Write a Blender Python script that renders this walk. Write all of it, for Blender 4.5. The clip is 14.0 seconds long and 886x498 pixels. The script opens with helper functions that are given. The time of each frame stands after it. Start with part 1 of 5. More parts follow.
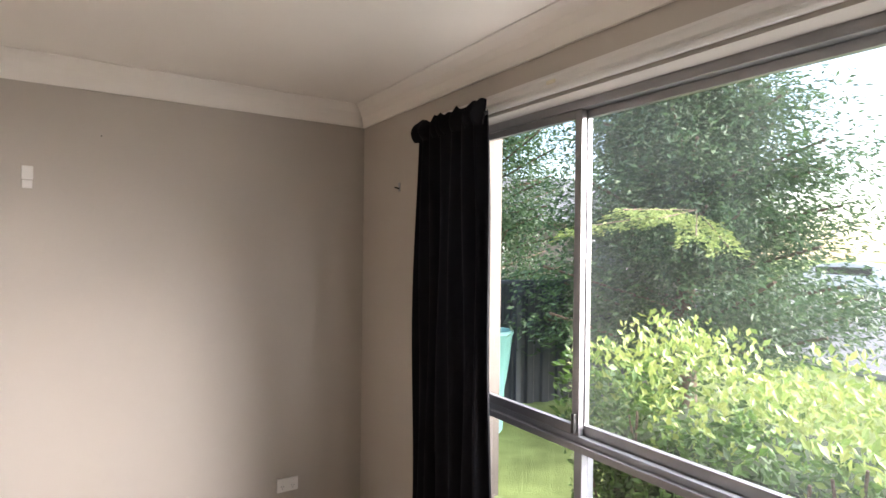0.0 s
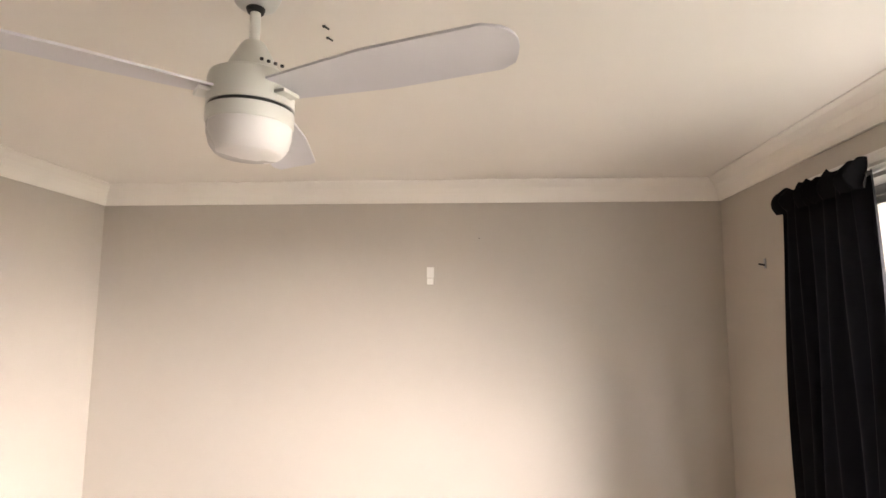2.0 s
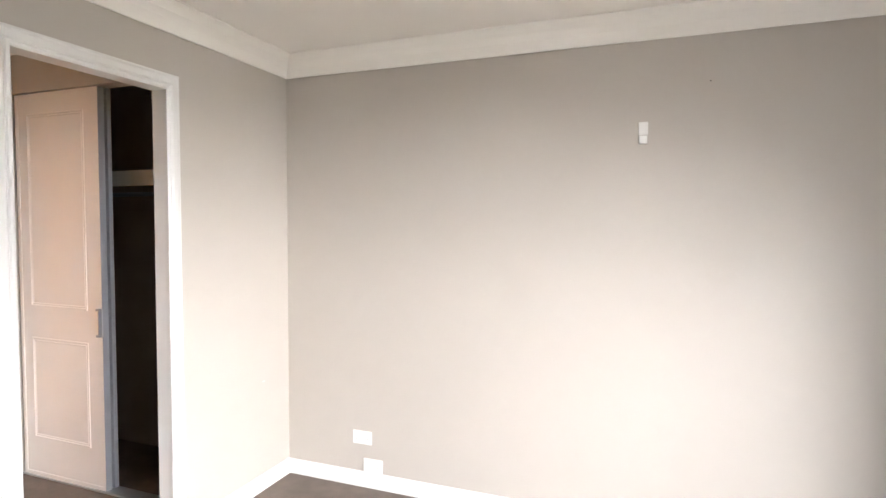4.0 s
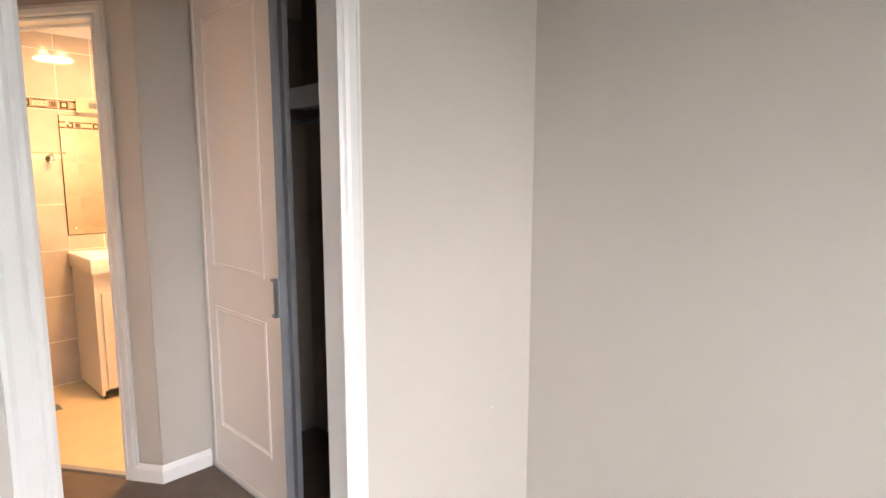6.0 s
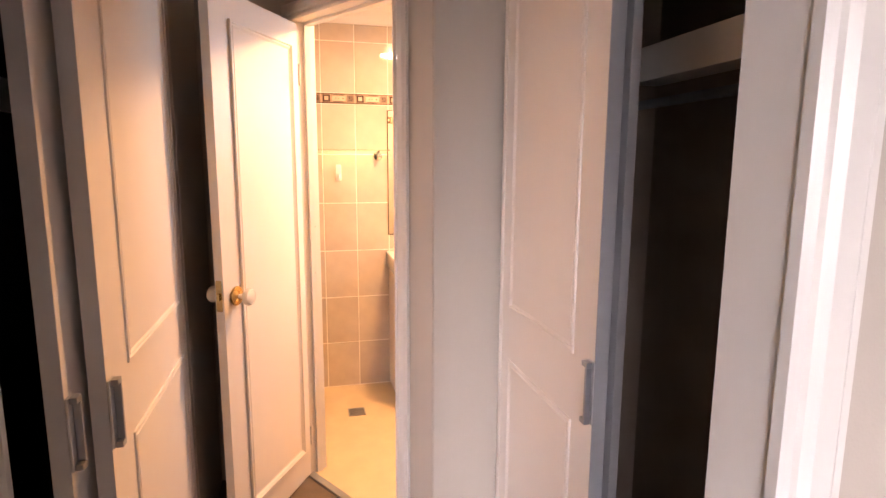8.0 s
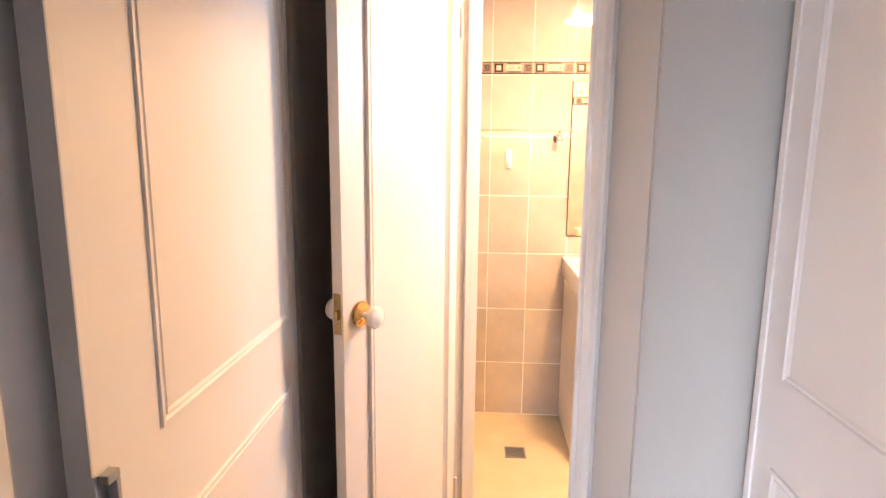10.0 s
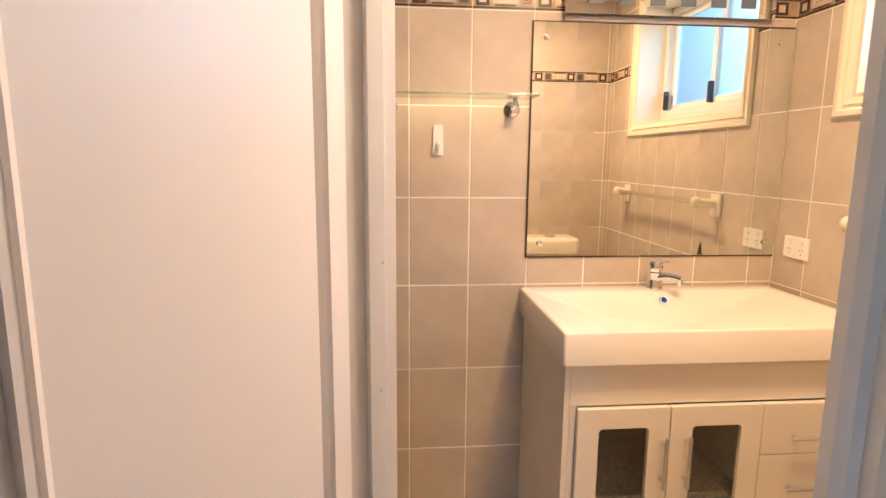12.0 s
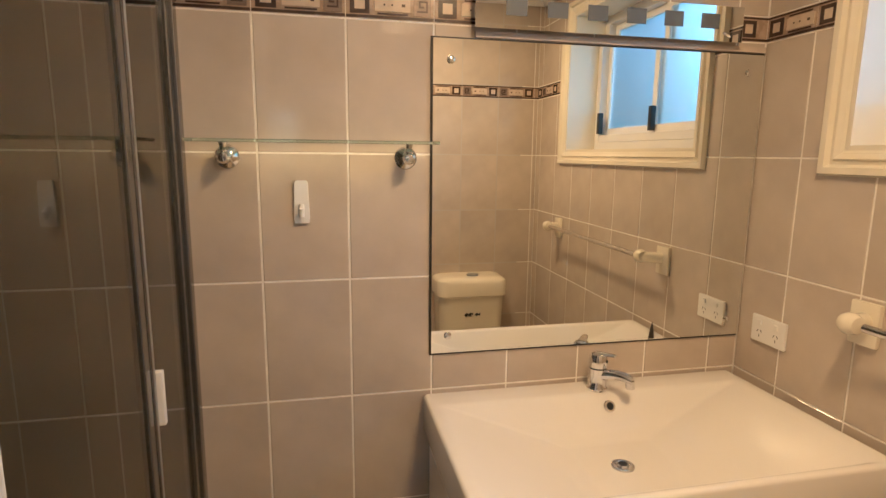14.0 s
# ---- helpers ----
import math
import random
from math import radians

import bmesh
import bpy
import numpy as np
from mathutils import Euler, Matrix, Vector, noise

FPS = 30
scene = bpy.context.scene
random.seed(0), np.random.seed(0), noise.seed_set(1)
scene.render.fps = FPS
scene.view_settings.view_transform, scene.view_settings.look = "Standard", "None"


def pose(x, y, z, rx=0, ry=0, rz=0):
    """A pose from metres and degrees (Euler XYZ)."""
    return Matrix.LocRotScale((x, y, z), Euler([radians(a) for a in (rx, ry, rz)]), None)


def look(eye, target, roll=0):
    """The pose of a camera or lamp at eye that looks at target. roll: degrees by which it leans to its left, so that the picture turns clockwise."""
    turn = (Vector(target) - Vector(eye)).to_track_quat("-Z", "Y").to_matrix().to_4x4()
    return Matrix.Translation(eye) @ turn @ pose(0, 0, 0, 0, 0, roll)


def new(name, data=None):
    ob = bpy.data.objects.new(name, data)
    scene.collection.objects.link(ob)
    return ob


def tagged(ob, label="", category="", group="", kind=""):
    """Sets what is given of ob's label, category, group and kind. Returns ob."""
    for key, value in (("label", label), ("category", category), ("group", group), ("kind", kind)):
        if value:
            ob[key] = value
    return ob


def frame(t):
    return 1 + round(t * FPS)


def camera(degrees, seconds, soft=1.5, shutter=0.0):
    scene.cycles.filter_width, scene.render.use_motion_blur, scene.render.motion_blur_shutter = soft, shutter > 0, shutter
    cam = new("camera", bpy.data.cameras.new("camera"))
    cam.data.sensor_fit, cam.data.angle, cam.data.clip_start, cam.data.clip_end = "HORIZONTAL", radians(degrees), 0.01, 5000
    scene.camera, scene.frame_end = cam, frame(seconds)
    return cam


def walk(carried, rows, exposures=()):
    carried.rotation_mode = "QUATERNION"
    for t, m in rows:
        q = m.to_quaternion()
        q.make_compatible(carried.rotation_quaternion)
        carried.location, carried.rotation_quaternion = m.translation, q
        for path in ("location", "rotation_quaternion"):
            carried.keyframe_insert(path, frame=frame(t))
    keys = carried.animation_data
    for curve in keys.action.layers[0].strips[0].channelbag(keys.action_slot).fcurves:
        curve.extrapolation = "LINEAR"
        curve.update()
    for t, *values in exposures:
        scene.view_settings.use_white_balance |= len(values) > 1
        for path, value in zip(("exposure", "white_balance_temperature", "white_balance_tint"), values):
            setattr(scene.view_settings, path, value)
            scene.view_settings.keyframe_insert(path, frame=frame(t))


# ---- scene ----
PATH = [
    (0, (0.327, 0.608, 1.593), (1.415, 2.286, 1.591), 0.7),
    (0.5, (0.415, 0.557, 1.665), (1.093, 2.438, 1.701), 0.3),
    (1, (0.427, 0.537, 1.677), (0.742, 2.508, 1.806), 0.3),
    (1.5, (0.419, 0.515, 1.69), (0.476, 2.505, 1.886), 0.3),
    (2, (0.42, 0.521, 1.668), (0.272, 2.502, 1.901), 0.4),
    (2.5, (0.412, 0.554, 1.631), (0.109, 2.52, 1.833), 0.6),
    (3, (0.397, 0.607, 1.584), (-0.04, 2.557, 1.674), 0.7),
    (3.2, (0.362, 0.616, 1.568), (-0.115, 2.558, 1.59), 0.7),
    (5.3, (-0.288, 1.652, 1.331), (-1.452, 3.266, 1.131), -0.1),
    (5.5, (-0.398, 1.725, 1.357), (-1.618, 3.293, 1.128), 0.1),
    (6, (-0.67, 1.906, 1.392), (-2.03, 3.349, 1.133), -0.0),
    (6.5, (-0.928, 2.094, 1.403), (-2.436, 3.377, 1.117), -0.0),
    (7, (-1.116, 2.201, 1.413), (-2.767, 3.29, 1.115), 0.2),
    (7.5, (-1.309, 2.275, 1.44), (-3.109, 3.091, 1.137), 0.2),
    (8, (-1.441, 2.351, 1.462), (-3.36, 2.827, 1.157), 0.3),
    (8.5, (-1.538, 2.456, 1.496), (-3.51, 2.598, 1.188), 0.5),
    (9, (-1.644, 2.497, 1.491), (-3.617, 2.395, 1.18), 0.8),
    (9.2, (-1.714, 2.487, 1.466), (-3.682, 2.311, 1.157), 0.5),
    (11.3, (-2.801, 2.34, 1.351), (-4.774, 2.344, 1.021), 0.6),
    (11.5, (-2.909, 2.389, 1.327), (-4.884, 2.409, 1.015), 0.5),
    (11.7, (-2.992, 2.395, 1.325), (-4.966, 2.472, 1.014), 0.6),
    (12, (-3.114, 2.405, 1.341), (-5.08, 2.586, 1.02), 0.5),
    (12.5, (-3.273, 2.451, 1.362), (-5.222, 2.767, 1.044), 0.5),
    (13, (-3.431, 2.507, 1.426), (-5.365, 2.899, 1.099), 0.6),
    (13.3, (-3.512, 2.529, 1.444), (-5.442, 2.95, 1.128), 0.4),
    (13.5, (-3.561, 2.547, 1.473), (-5.487, 2.969, 1.136), 0.6),
    (14, (-3.64, 2.607, 1.515), (-5.567, 3.024, 1.179), 0.6),
]
SKY, SUN, BULB, DAY, BDAY = 0.15, 5.0, 13.5, 64.0, 8.0
# exposure and white balance: seconds, stops, kelvin, tint
EXPO = [(0.0, 2.15, 6900, 19), (1.5, 2.5, 7400, 20), (3.0, 2.82, 6700, 17), (5.5, 2.25, 6200, 12), (7.0, 2.15, 6900, 24), (8.2, 2.3, 6800, 30), (9.0, 2.8, 5600, 16),
        (11.5, 1.7, 5400, 14), (12.5, 1.1, 4700, 2), (14.0, 0.55, 4850, 3)]
cam = camera(77.2, 14.0, soft=1.5)
walk(cam, [(t, look(e, g, r)) for t, e, g, r in PATH],
     exposures=EXPO)

# ---- world and light ----
sky_world = bpy.data.worlds.new("overcast_sky")
scene.world = sky_world
sky_world.use_nodes = True
wn = sky_world.node_tree
sky = wn.nodes.new("ShaderNodeTexSky")
sky.sky_type, sky.sun_disc = 'NISHITA', False
sky.sun_elevation, sky.sun_rotation = radians(26.1), radians(127.4)
sky.air_density, sky.dust_density = 1.0, 1.0
wn.links.new(sky.outputs[0], wn.nodes["Background"].inputs[0])
wn.nodes["Background"].inputs[1].default_value = SKY
sun = new("sun", bpy.data.lights.new("sun", 'SUN'))
sun.data.energy, sun.data.angle, sun.data.color = SUN, radians(60), (0.98, 0.985, 1.0)
sun.matrix_world = look((6.8, -5.2, 4.2), (0, 0, 0))
bath_bulb = new("bath_light", bpy.data.lights.new("bath_light", 'AREA'))
bath_bulb.data.energy, bath_bulb.data.color = BULB, (1.0, 0.55, 0.22)
bath_bulb.data.shape, bath_bulb.data.size = 'DISK', 0.26
bath_bulb.location = (-4.02, 3.08, 2.295)

# daylight at the head of the bedroom window
day = new("window_skylight", bpy.data.lights.new("window_skylight", 'AREA'))
day.data.shape, day.data.size, day.data.size_y = 'RECTANGLE', 2.5, 0.9
day.data.energy, day.data.color = DAY, (0.86, 0.94, 1.0)
day.matrix_world = look((3.1, 0.35, 3.05), (0.1, 2.1, 0.6))
bday = new("bath_window_skylight", bpy.data.lights.new("bath_window_skylight", 'AREA'))
bday.data.shape, bday.data.size, bday.data.size_y = 'RECTANGLE', 1.2, 0.9
bday.data.energy, bday.data.color = BDAY, (0.36, 0.76, 1.0)
bday.matrix_world = look((-4.2, 4.7, 2.1), (-4.2, 3.9, 1.85))

# ---- materials ----
def mat(name, color, rough=0.5, metal=0.0, vary=0.06, scale=6.0, bump=0.02, grain=180.0, spec=0.5, rnd=0.0, dist=0.002, emit=0.0):
    m = bpy.data.materials.new(name)
    m.use_nodes = True
    nt = m.node_tree
    b = nt.nodes["Principled BSDF"]
    b.inputs["Metallic"].default_value, b.inputs["Specular IOR Level"].default_value = metal, spec
    tc = nt.nodes.new("ShaderNodeTexCoord")
    n1 = nt.nodes.new("ShaderNodeTexNoise")
    n1.inputs["Scale"].default_value, n1.inputs["Detail"].default_value = scale, 5
    n2 = nt.nodes.new("ShaderNodeTexNoise")
    n2.inputs["Scale"].default_value, n2.inputs["Detail"].default_value = grain, 3
    for n in (n1, n2):
        nt.links.new(tc.outputs["Object"], n.inputs["Vector"])
    ramp = nt.nodes.new("ShaderNodeMapRange")
    ramp.inputs["From Min"].default_value, ramp.inputs["From Max"].default_value = 0.3, 0.7
    ramp.inputs["To Min"].default_value, ramp.inputs["To Max"].default_value = 1 - vary, 1 + vary
    nt.links.new(n1.outputs["Fac"], ramp.inputs["Value"])
    val = ramp.outputs[0]
    if rnd:
        oi = nt.nodes.new("ShaderNodeObjectInfo")
        r2 = nt.nodes.new("ShaderNodeMapRange")
        r2.inputs["To Min"].default_value, r2.inputs["To Max"].default_value = 1 - rnd, 1 + rnd
        nt.links.new(oi.outputs["Random"], r2.inputs["Value"])
        mu = nt.nodes.new("ShaderNodeMath")
        mu.operation = 'MULTIPLY'
        nt.links.new(val, mu.inputs[0])
        nt.links.new(r2.outputs[0], mu.inputs[1])
        val = mu.outputs[0]
    mix = nt.nodes.new("ShaderNodeVectorMath")
    mix.operation = 'SCALE'
    mix.inputs[0].default_value = color
    nt.links.new(val, mix.inputs["Scale"])
    nt.links.new(mix.outputs[0], b.inputs["Base Color"])
    rr = nt.nodes.new("ShaderNodeMapRange")
    rr.inputs["To Min"].default_value, rr.inputs["To Max"].default_value = max(rough - 0.06, 0.02), min(rough + 0.06, 1)
    nt.links.new(n1.outputs["Fac"], rr.inputs["Value"])
    nt.links.new(rr.outputs[0], b.inputs["Roughness"])
    if bump:
        bp = nt.nodes.new("ShaderNodeBump")
        bp.inputs["Strength"].default_value, bp.inputs["Distance"].default_value = bump, dist
        nt.links.new(n2.outputs["Fac"], bp.inputs["Height"])
        nt.links.new(bp.outputs[0], b.inputs["Normal"])
    if emit:
        b.inputs["Emission Color"].default_value = (*color, 1)
        b.inputs["Emission Strength"].default_value = emit
    return m


def glass_mat(name, color, rough=0.0, ior=1.45):
    m = bpy.data.materials.new(name)
    m.use_nodes = True
    b = m.node_tree.nodes["Principled BSDF"]
    b.inputs["Base Color"].default_value = (*color, 1)
    b.inputs["Roughness"].default_value, b.inputs["IOR"].default_value = rough, ior
    b.inputs["Transmission Weight"].default_value = 1.0
    return m


def fogged_glass(name):
    """Clear pane with a patchy, streaked film of condensation."""
    m = glass_mat(name, (0.97, 0.99, 0.98))
    nt = m.node_tree
    tc = nt.nodes.new("ShaderNodeTexCoord")
    mp = nt.nodes.new("ShaderNodeMapping")
    mp.inputs["Scale"].default_value = (1.0, 1.6, 0.7)
    nz = nt.nodes.new("ShaderNodeTexNoise")
    nz.inputs["Scale"].default_value, nz.inputs["Detail"].default_value = 1.9, 6
    rg = nt.nodes.new("ShaderNodeMapRange")
    rg.inputs["From Min"].default_value, rg.inputs["From Max"].default_value = 0.35, 0.68
    rg.inputs["To Min"].default_value, rg.inputs["To Max"].default_value = 0.0004, 0.0065
    tr = nt.nodes.new("ShaderNodeBsdfTranslucent")
    tr.inputs[0].default_value = (0.70, 0.80, 0.84, 1)
    mx = nt.nodes.new("ShaderNodeMixShader")
    nt.links.new(tc.outputs["Object"], mp.inputs[0])
    nt.links.new(mp.outputs[0], nz.inputs["Vector"])
    nt.links.new(nz.outputs["Fac"], rg.inputs["Value"])
    nt.links.new(rg.outputs[0], mx.inputs[0])
    nt.links.new(nt.nodes["Principled BSDF"].outputs[0], mx.inputs[1])
    nt.links.new(tr.outputs[0], mx.inputs[2])
    nt.links.new(mx.outputs[0], nt.nodes["Material Output"].inputs[0])
    return m


M_FOG = fogged_glass("fogged_window_glass")
M_WALL = mat("wall_paint_taupe", (0.49, 0.447, 0.395), 0.6, vary=0.02, scale=2.5, bump=0.12, grain=260)
M_CEIL = mat("ceiling_paint_white", (0.86, 0.825, 0.765), 0.75, vary=0.015, scale=2, bump=0.06, grain=200)
M_TRIM = mat("gloss_white_trim", (0.72, 0.705, 0.68), 0.32, vary=0.03, scale=5, bump=0.05, grain=60)
M_DOOR = mat("door_white_paint", (0.80, 0.76, 0.72), 0.38, vary=0.02, scale=3, bump=0.06, grain=90)
M_GAP = mat("door_groove_shadow_paint", (0.55, 0.52, 0.50), 0.5)
# robe insides: the recess's shade is put into these two base colours
M_DARKWALL = mat("robe_lining_shade_brown", (0.33, 0.28, 0.23), 0.8, vary=0.1, scale=3)
M_DARKBACK = mat("robe_back_shade_black", (0.06, 0.055, 0.05), 0.8, vary=0.1, scale=3)
M_CARPET = mat("carpet_brown", (0.22, 0.18, 0.15), 0.95, vary=0.12, scale=9, bump=1.0, grain=420, spec=0.1, dist=0.006)
M_ALU = mat("satin_aluminium", (0.62, 0.63, 0.64), 0.38, 0.85, vary=0.04, bump=0.03, grain=300)
M_ALUD = mat("grey_anodised_stile", (0.36, 0.38, 0.41), 0.42, 0.7, vary=0.05, bump=0.03, grain=300)
M_WINALU = mat("weathered_window_aluminium", (0.34, 0.34, 0.35), 0.36, 0.8, vary=0.06, bump=0.03, grain=300)
M_CHROME = mat("chrome", (0.8, 0.8, 0.8), 0.1, 1.0, vary=0.03, bump=0.0)
M_BRASS = mat("polished_brass", (0.72, 0.52, 0.24), 0.12, 1.0, vary=0.05, bump=0.0)
M_PORC = mat("white_porcelain", (0.84, 0.80, 0.75), 0.14, vary=0.015, scale=4, bump=0.0)
M_CREAM = mat("cream_ceramic", (0.80, 0.74, 0.60), 0.16, vary=0.02, bump=0.0)
M_VAN = mat("vanity_white_laminate", (0.80, 0.75, 0.68), 0.3, vary=0.02, bump=0.03, grain=90)
M_TILE = mat("beige_wall_tile", (0.55, 0.475, 0.395), 0.03, vary=0.11, scale=6, bump=0.006, grain=40, rnd=0.04)
M_GROUT = mat("pale_grout", (0.88, 0.84, 0.77), 0.8, vary=0.06, scale=20, bump=0.2, grain=300)
M_FRIEZE = mat("frieze_ground_tan", (0.42, 0.31, 0.22), 0.28, vary=0.15, scale=40, bump=0.1)
M_FDARK = mat("frieze_dark_glaze", (0.055, 0.032, 0.024), 0.25, vary=0.2, scale=60, bump=0.1)
M_FPALE = mat("frieze_pale_plate", (0.62, 0.5, 0.38), 0.3, vary=0.1, scale=50, bump=0.1)
M_FGREY = mat("frieze_pewter_square", (0.20, 0.15, 0.12), 0.35, 0.3, vary=0.25, scale=70, bump=0.2)
M_BFLOOR = mat("bath_floor_cream", (0.66, 0.54, 0.36), 0.35, vary=0.06, scale=8, bump=0.1, grain=120)
M_BLACK = mat("black_curtain_cloth", (0.008, 0.008, 0.011), 0.8, vary=0.2, scale=12, bump=0.3, grain=500, spec=0.25)
M_BLK = mat("black_plastic", (0.02, 0.02, 0.02), 0.4, bump=0.0)
M_PLAST = mat("white_plastic", (0.83, 0.81, 0.78), 0.3, vary=0.015, bump=0.0)
M_FAN = mat("fan_white_enamel", (0.74, 0.74, 0.70), 0.35, vary=0.015, bump=0.0)
M_BLADE = mat("fan_blade_pale", (0.74, 0.73, 0.76), 0.42, vary=0.02, bump=0.03)
M_OPAL = mat("opal_lamp_glass", (0.86, 0.84, 0.83), 0.28, vary=0.01, bump=0.0)
M_SHELF = mat("white_melamine", (0.76, 0.75, 0.72), 0.45, vary=0.02, bump=0.03)
M_LINER = mat("grey_patterned_liner", (0.42, 0.42, 0.40), 0.5, vary=0.3, scale=90, bump=0.1)
M_MIRROR = mat("mirror_silver", (0.86, 0.87, 0.84), 0.02, 1.0, vary=0.0, bump=0.0)
M_MIRROR.node_tree.nodes["Map Range.001"].inputs["To Min"].default_value = 0.0
M_MIRROR.node_tree.nodes["Map Range.001"].inputs["To Max"].default_value = 0.008
M_EDGE = mat("mirror_dark_edge", (0.03, 0.025, 0.02), 0.5, bump=0.0)
M_GLASS = glass_mat("clear_glass", (0.97, 0.99, 0.98))
M_SHELFGLASS = glass_mat("green_edge_glass", (0.74, 0.90, 0.84))
M_SHGLASS = glass_mat("shower_glass_grey", (0.42, 0.40, 0.32))
M_FROST = glass_mat("frosted_glass", (0.80, 0.92, 0.98), 0.5)
M_SCREEN = mat("dark_bright_anodised", (0.26, 0.26, 0.26), 0.22, 0.95, vary=0.05, bump=0.02, grain=300)
M_EDGEBLUE = mat("blue_grey_enamel", (0.36, 0.38, 0.41), 0.4, vary=0.03, bump=0.03)
M_EDGEGREY = mat("pale_grey_enamel", (0.58, 0.58, 0.59), 0.35, vary=0.03, bump=0.03)
M_FROSTSQ = mat("frosted_light_square", (0.13, 0.14, 0.15), 0.4, vary=0.05, bump=0.0)
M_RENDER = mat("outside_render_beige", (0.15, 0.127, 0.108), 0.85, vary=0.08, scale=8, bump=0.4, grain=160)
M_REVEAL = mat("beige_reveal_paint", (0.34, 0.31, 0.275), 0.5, vary=0.04, scale=5, bump=0.05, grain=80)
M_BARK = mat("bark", (0.13, 0.09, 0.065), 0.9, vary=0.3, scale=14, bump=0.7, grain=60, dist=0.01)
M_FENCE = mat("charcoal_steel_fence", (0.075, 0.085, 0.10), 0.5, 0.2, vary=0.1, scale=3)
M_GRASS = mat("lawn", (0.19, 0.245, 0.085), 0.95, vary=0.3, scale=2.5, bump=1.0, grain=90, spec=0.1, dist=0.03)
M_ROAD = mat("asphalt_pale", (0.10, 0.105, 0.115), 0.85, vary=0.15, scale=1.5, bump=0.5, grain=80)
M_KERB = mat("concrete", (0.40, 0.39, 0.37), 0.85, vary=0.12, scale=5)
M_AQUA = mat("turquoise_plastic", (0.20, 0.46, 0.43), 0.35, vary=0.05, bump=0.0)
M_CARP = mat("white_car_paint", (0.78, 0.80, 0.82), 0.2, vary=0.01, bump=0.0)
M_RUBBER = mat("tyre_rubber", (0.02, 0.02, 0.02), 0.8)
M_ROOF = mat("grey_roof", (0.20, 0.20, 0.21), 0.7, vary=0.1)
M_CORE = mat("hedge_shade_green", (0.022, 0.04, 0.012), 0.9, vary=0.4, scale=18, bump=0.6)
M_BULB = mat("lit_bulb", (1.0, 0.72, 0.38), 0.3, vary=0.0, bump=0.0, emit=8.0)


def leaf_mat(name, a, b_, rough=0.45):
    m = bpy.data.materials.new(name)
    m.use_nodes = True
    nt = m.node_tree
    b = nt.nodes["Principled BSDF"]
    geo = nt.nodes.new("ShaderNodeNewGeometry")
    cr = nt.nodes.new("ShaderNodeValToRGB")
    cr.color_ramp.elements[0].color, cr.color_ramp.elements[1].color = (*a, 1), (*b_, 1)
    nt.links.new(geo.outputs["Random Per Island"], cr.inputs[0])
    nt.links.new(cr.outputs[0], b.inputs["Base Color"])
    b.inputs["Roughness"].default_value = rough
    tr = nt.nodes.new("ShaderNodeBsdfTranslucent")
    nt.links.new(cr.outputs[0], tr.inputs[0])
    mx = nt.nodes.new("ShaderNodeMixShader")
    mx.inputs[0].default_value = 0.3
    nt.links.new(b.outputs[0], mx.inputs[1])
    nt.links.new(tr.outputs[0], mx.inputs[2])
    nt.links.new(mx.outputs[0], nt.nodes["Material Output"].inputs[0])
    return m


M_HEDGE = leaf_mat("hedge_leaf", (0.03, 0.075, 0.015), (0.09, 0.18, 0.035))
M_HTOP = leaf_mat("hedge_new_growth", (0.15, 0.25, 0.06), (0.33, 0.38, 0.11))
M_TREE = leaf_mat("tree_leaf", (0.028, 0.07, 0.032), (0.10, 0.18, 0.075))

# ---- mesh helpers ----
def shade(me, angle=35):
    me.polygons.foreach_set("use_smooth", [True] * len(me.polygons))
    me.set_sharp_from_angle(angle=radians(angle))


def part(name, bm, material, parent=None, label="", smooth=False):
    me = bpy.data.meshes.new(name)
    bmesh.ops.recalc_face_normals(bm, faces=bm.faces)
    bm.to_mesh(me)
    bm.free()
    me.materials.append(material)
    if smooth:
        shade(me)
    ob = new(name, me)
    ob.parent = parent
    if label:
        ob["label"] = label
    return ob


def thing(name, label, category, m=None, group="", kind=""):
    ob = tagged(new(name), label, category, group, kind)
    ob.empty_display_size = 0.1
    if m is not None:
        ob.matrix_world = m
    return ob


def bx(bm, a, b, bev=0.0):
    r = bmesh.ops.create_cube(bm, size=1)
    vs = r["verts"]
    for v in vs:
        v.co = Vector([(a[i] + b[i]) / 2 + v.co[i] * (b[i] - a[i]) for i in range(3)])
    if bev:
        es = {e for v in vs for e in v.link_edges}
        bmesh.ops.bevel(bm, geom=list(es), offset=bev, segments=2, affect='EDGES', profile=0.6)
    return bm


def box(a, b, bev=0.0):
    return bx(bmesh.new(), a, b, bev)


def lathe(prof, n=32, bm=None):
    """Turns (radius, z) pairs round the z axis."""
    bm = bm or bmesh.new()
    rings = []
    for r, z in prof:
        rings.append([bm.verts.new((r * math.cos(2 * math.pi * k / n), r * math.sin(2 * math.pi * k / n), z)) for k in range(n)])
    for a, b in zip(rings, rings[1:]):
        for k in range(n):
            bm.faces.new((a[k], a[(k + 1) % n], b[(k + 1) % n], b[k]))
    bm.faces.new(rings[0][::-1])
    bm.faces.new(rings[-1])
    return bm


def tube(p, q, r, n=14, bm=None):
    bm = bm or bmesh.new()
    p, q = Vector(p), Vector(q)
    rot = (q - p).to_track_quat('Z', 'Y').to_matrix()
    rings = []
    for c in (p, q):
        rings.append([bm.verts.new(c + rot @ Vector((r * math.cos(2 * math.pi * k / n), r * math.sin(2 * math.pi * k / n), 0))) for k in range(n)])
    for k in range(n):
        bm.faces.new((rings[0][k], rings[0][(k + 1) % n], rings[1][(k + 1) % n], rings[1][k]))
    bm.faces.new(rings[0][::-1])
    bm.faces.new(rings[1])
    return bm


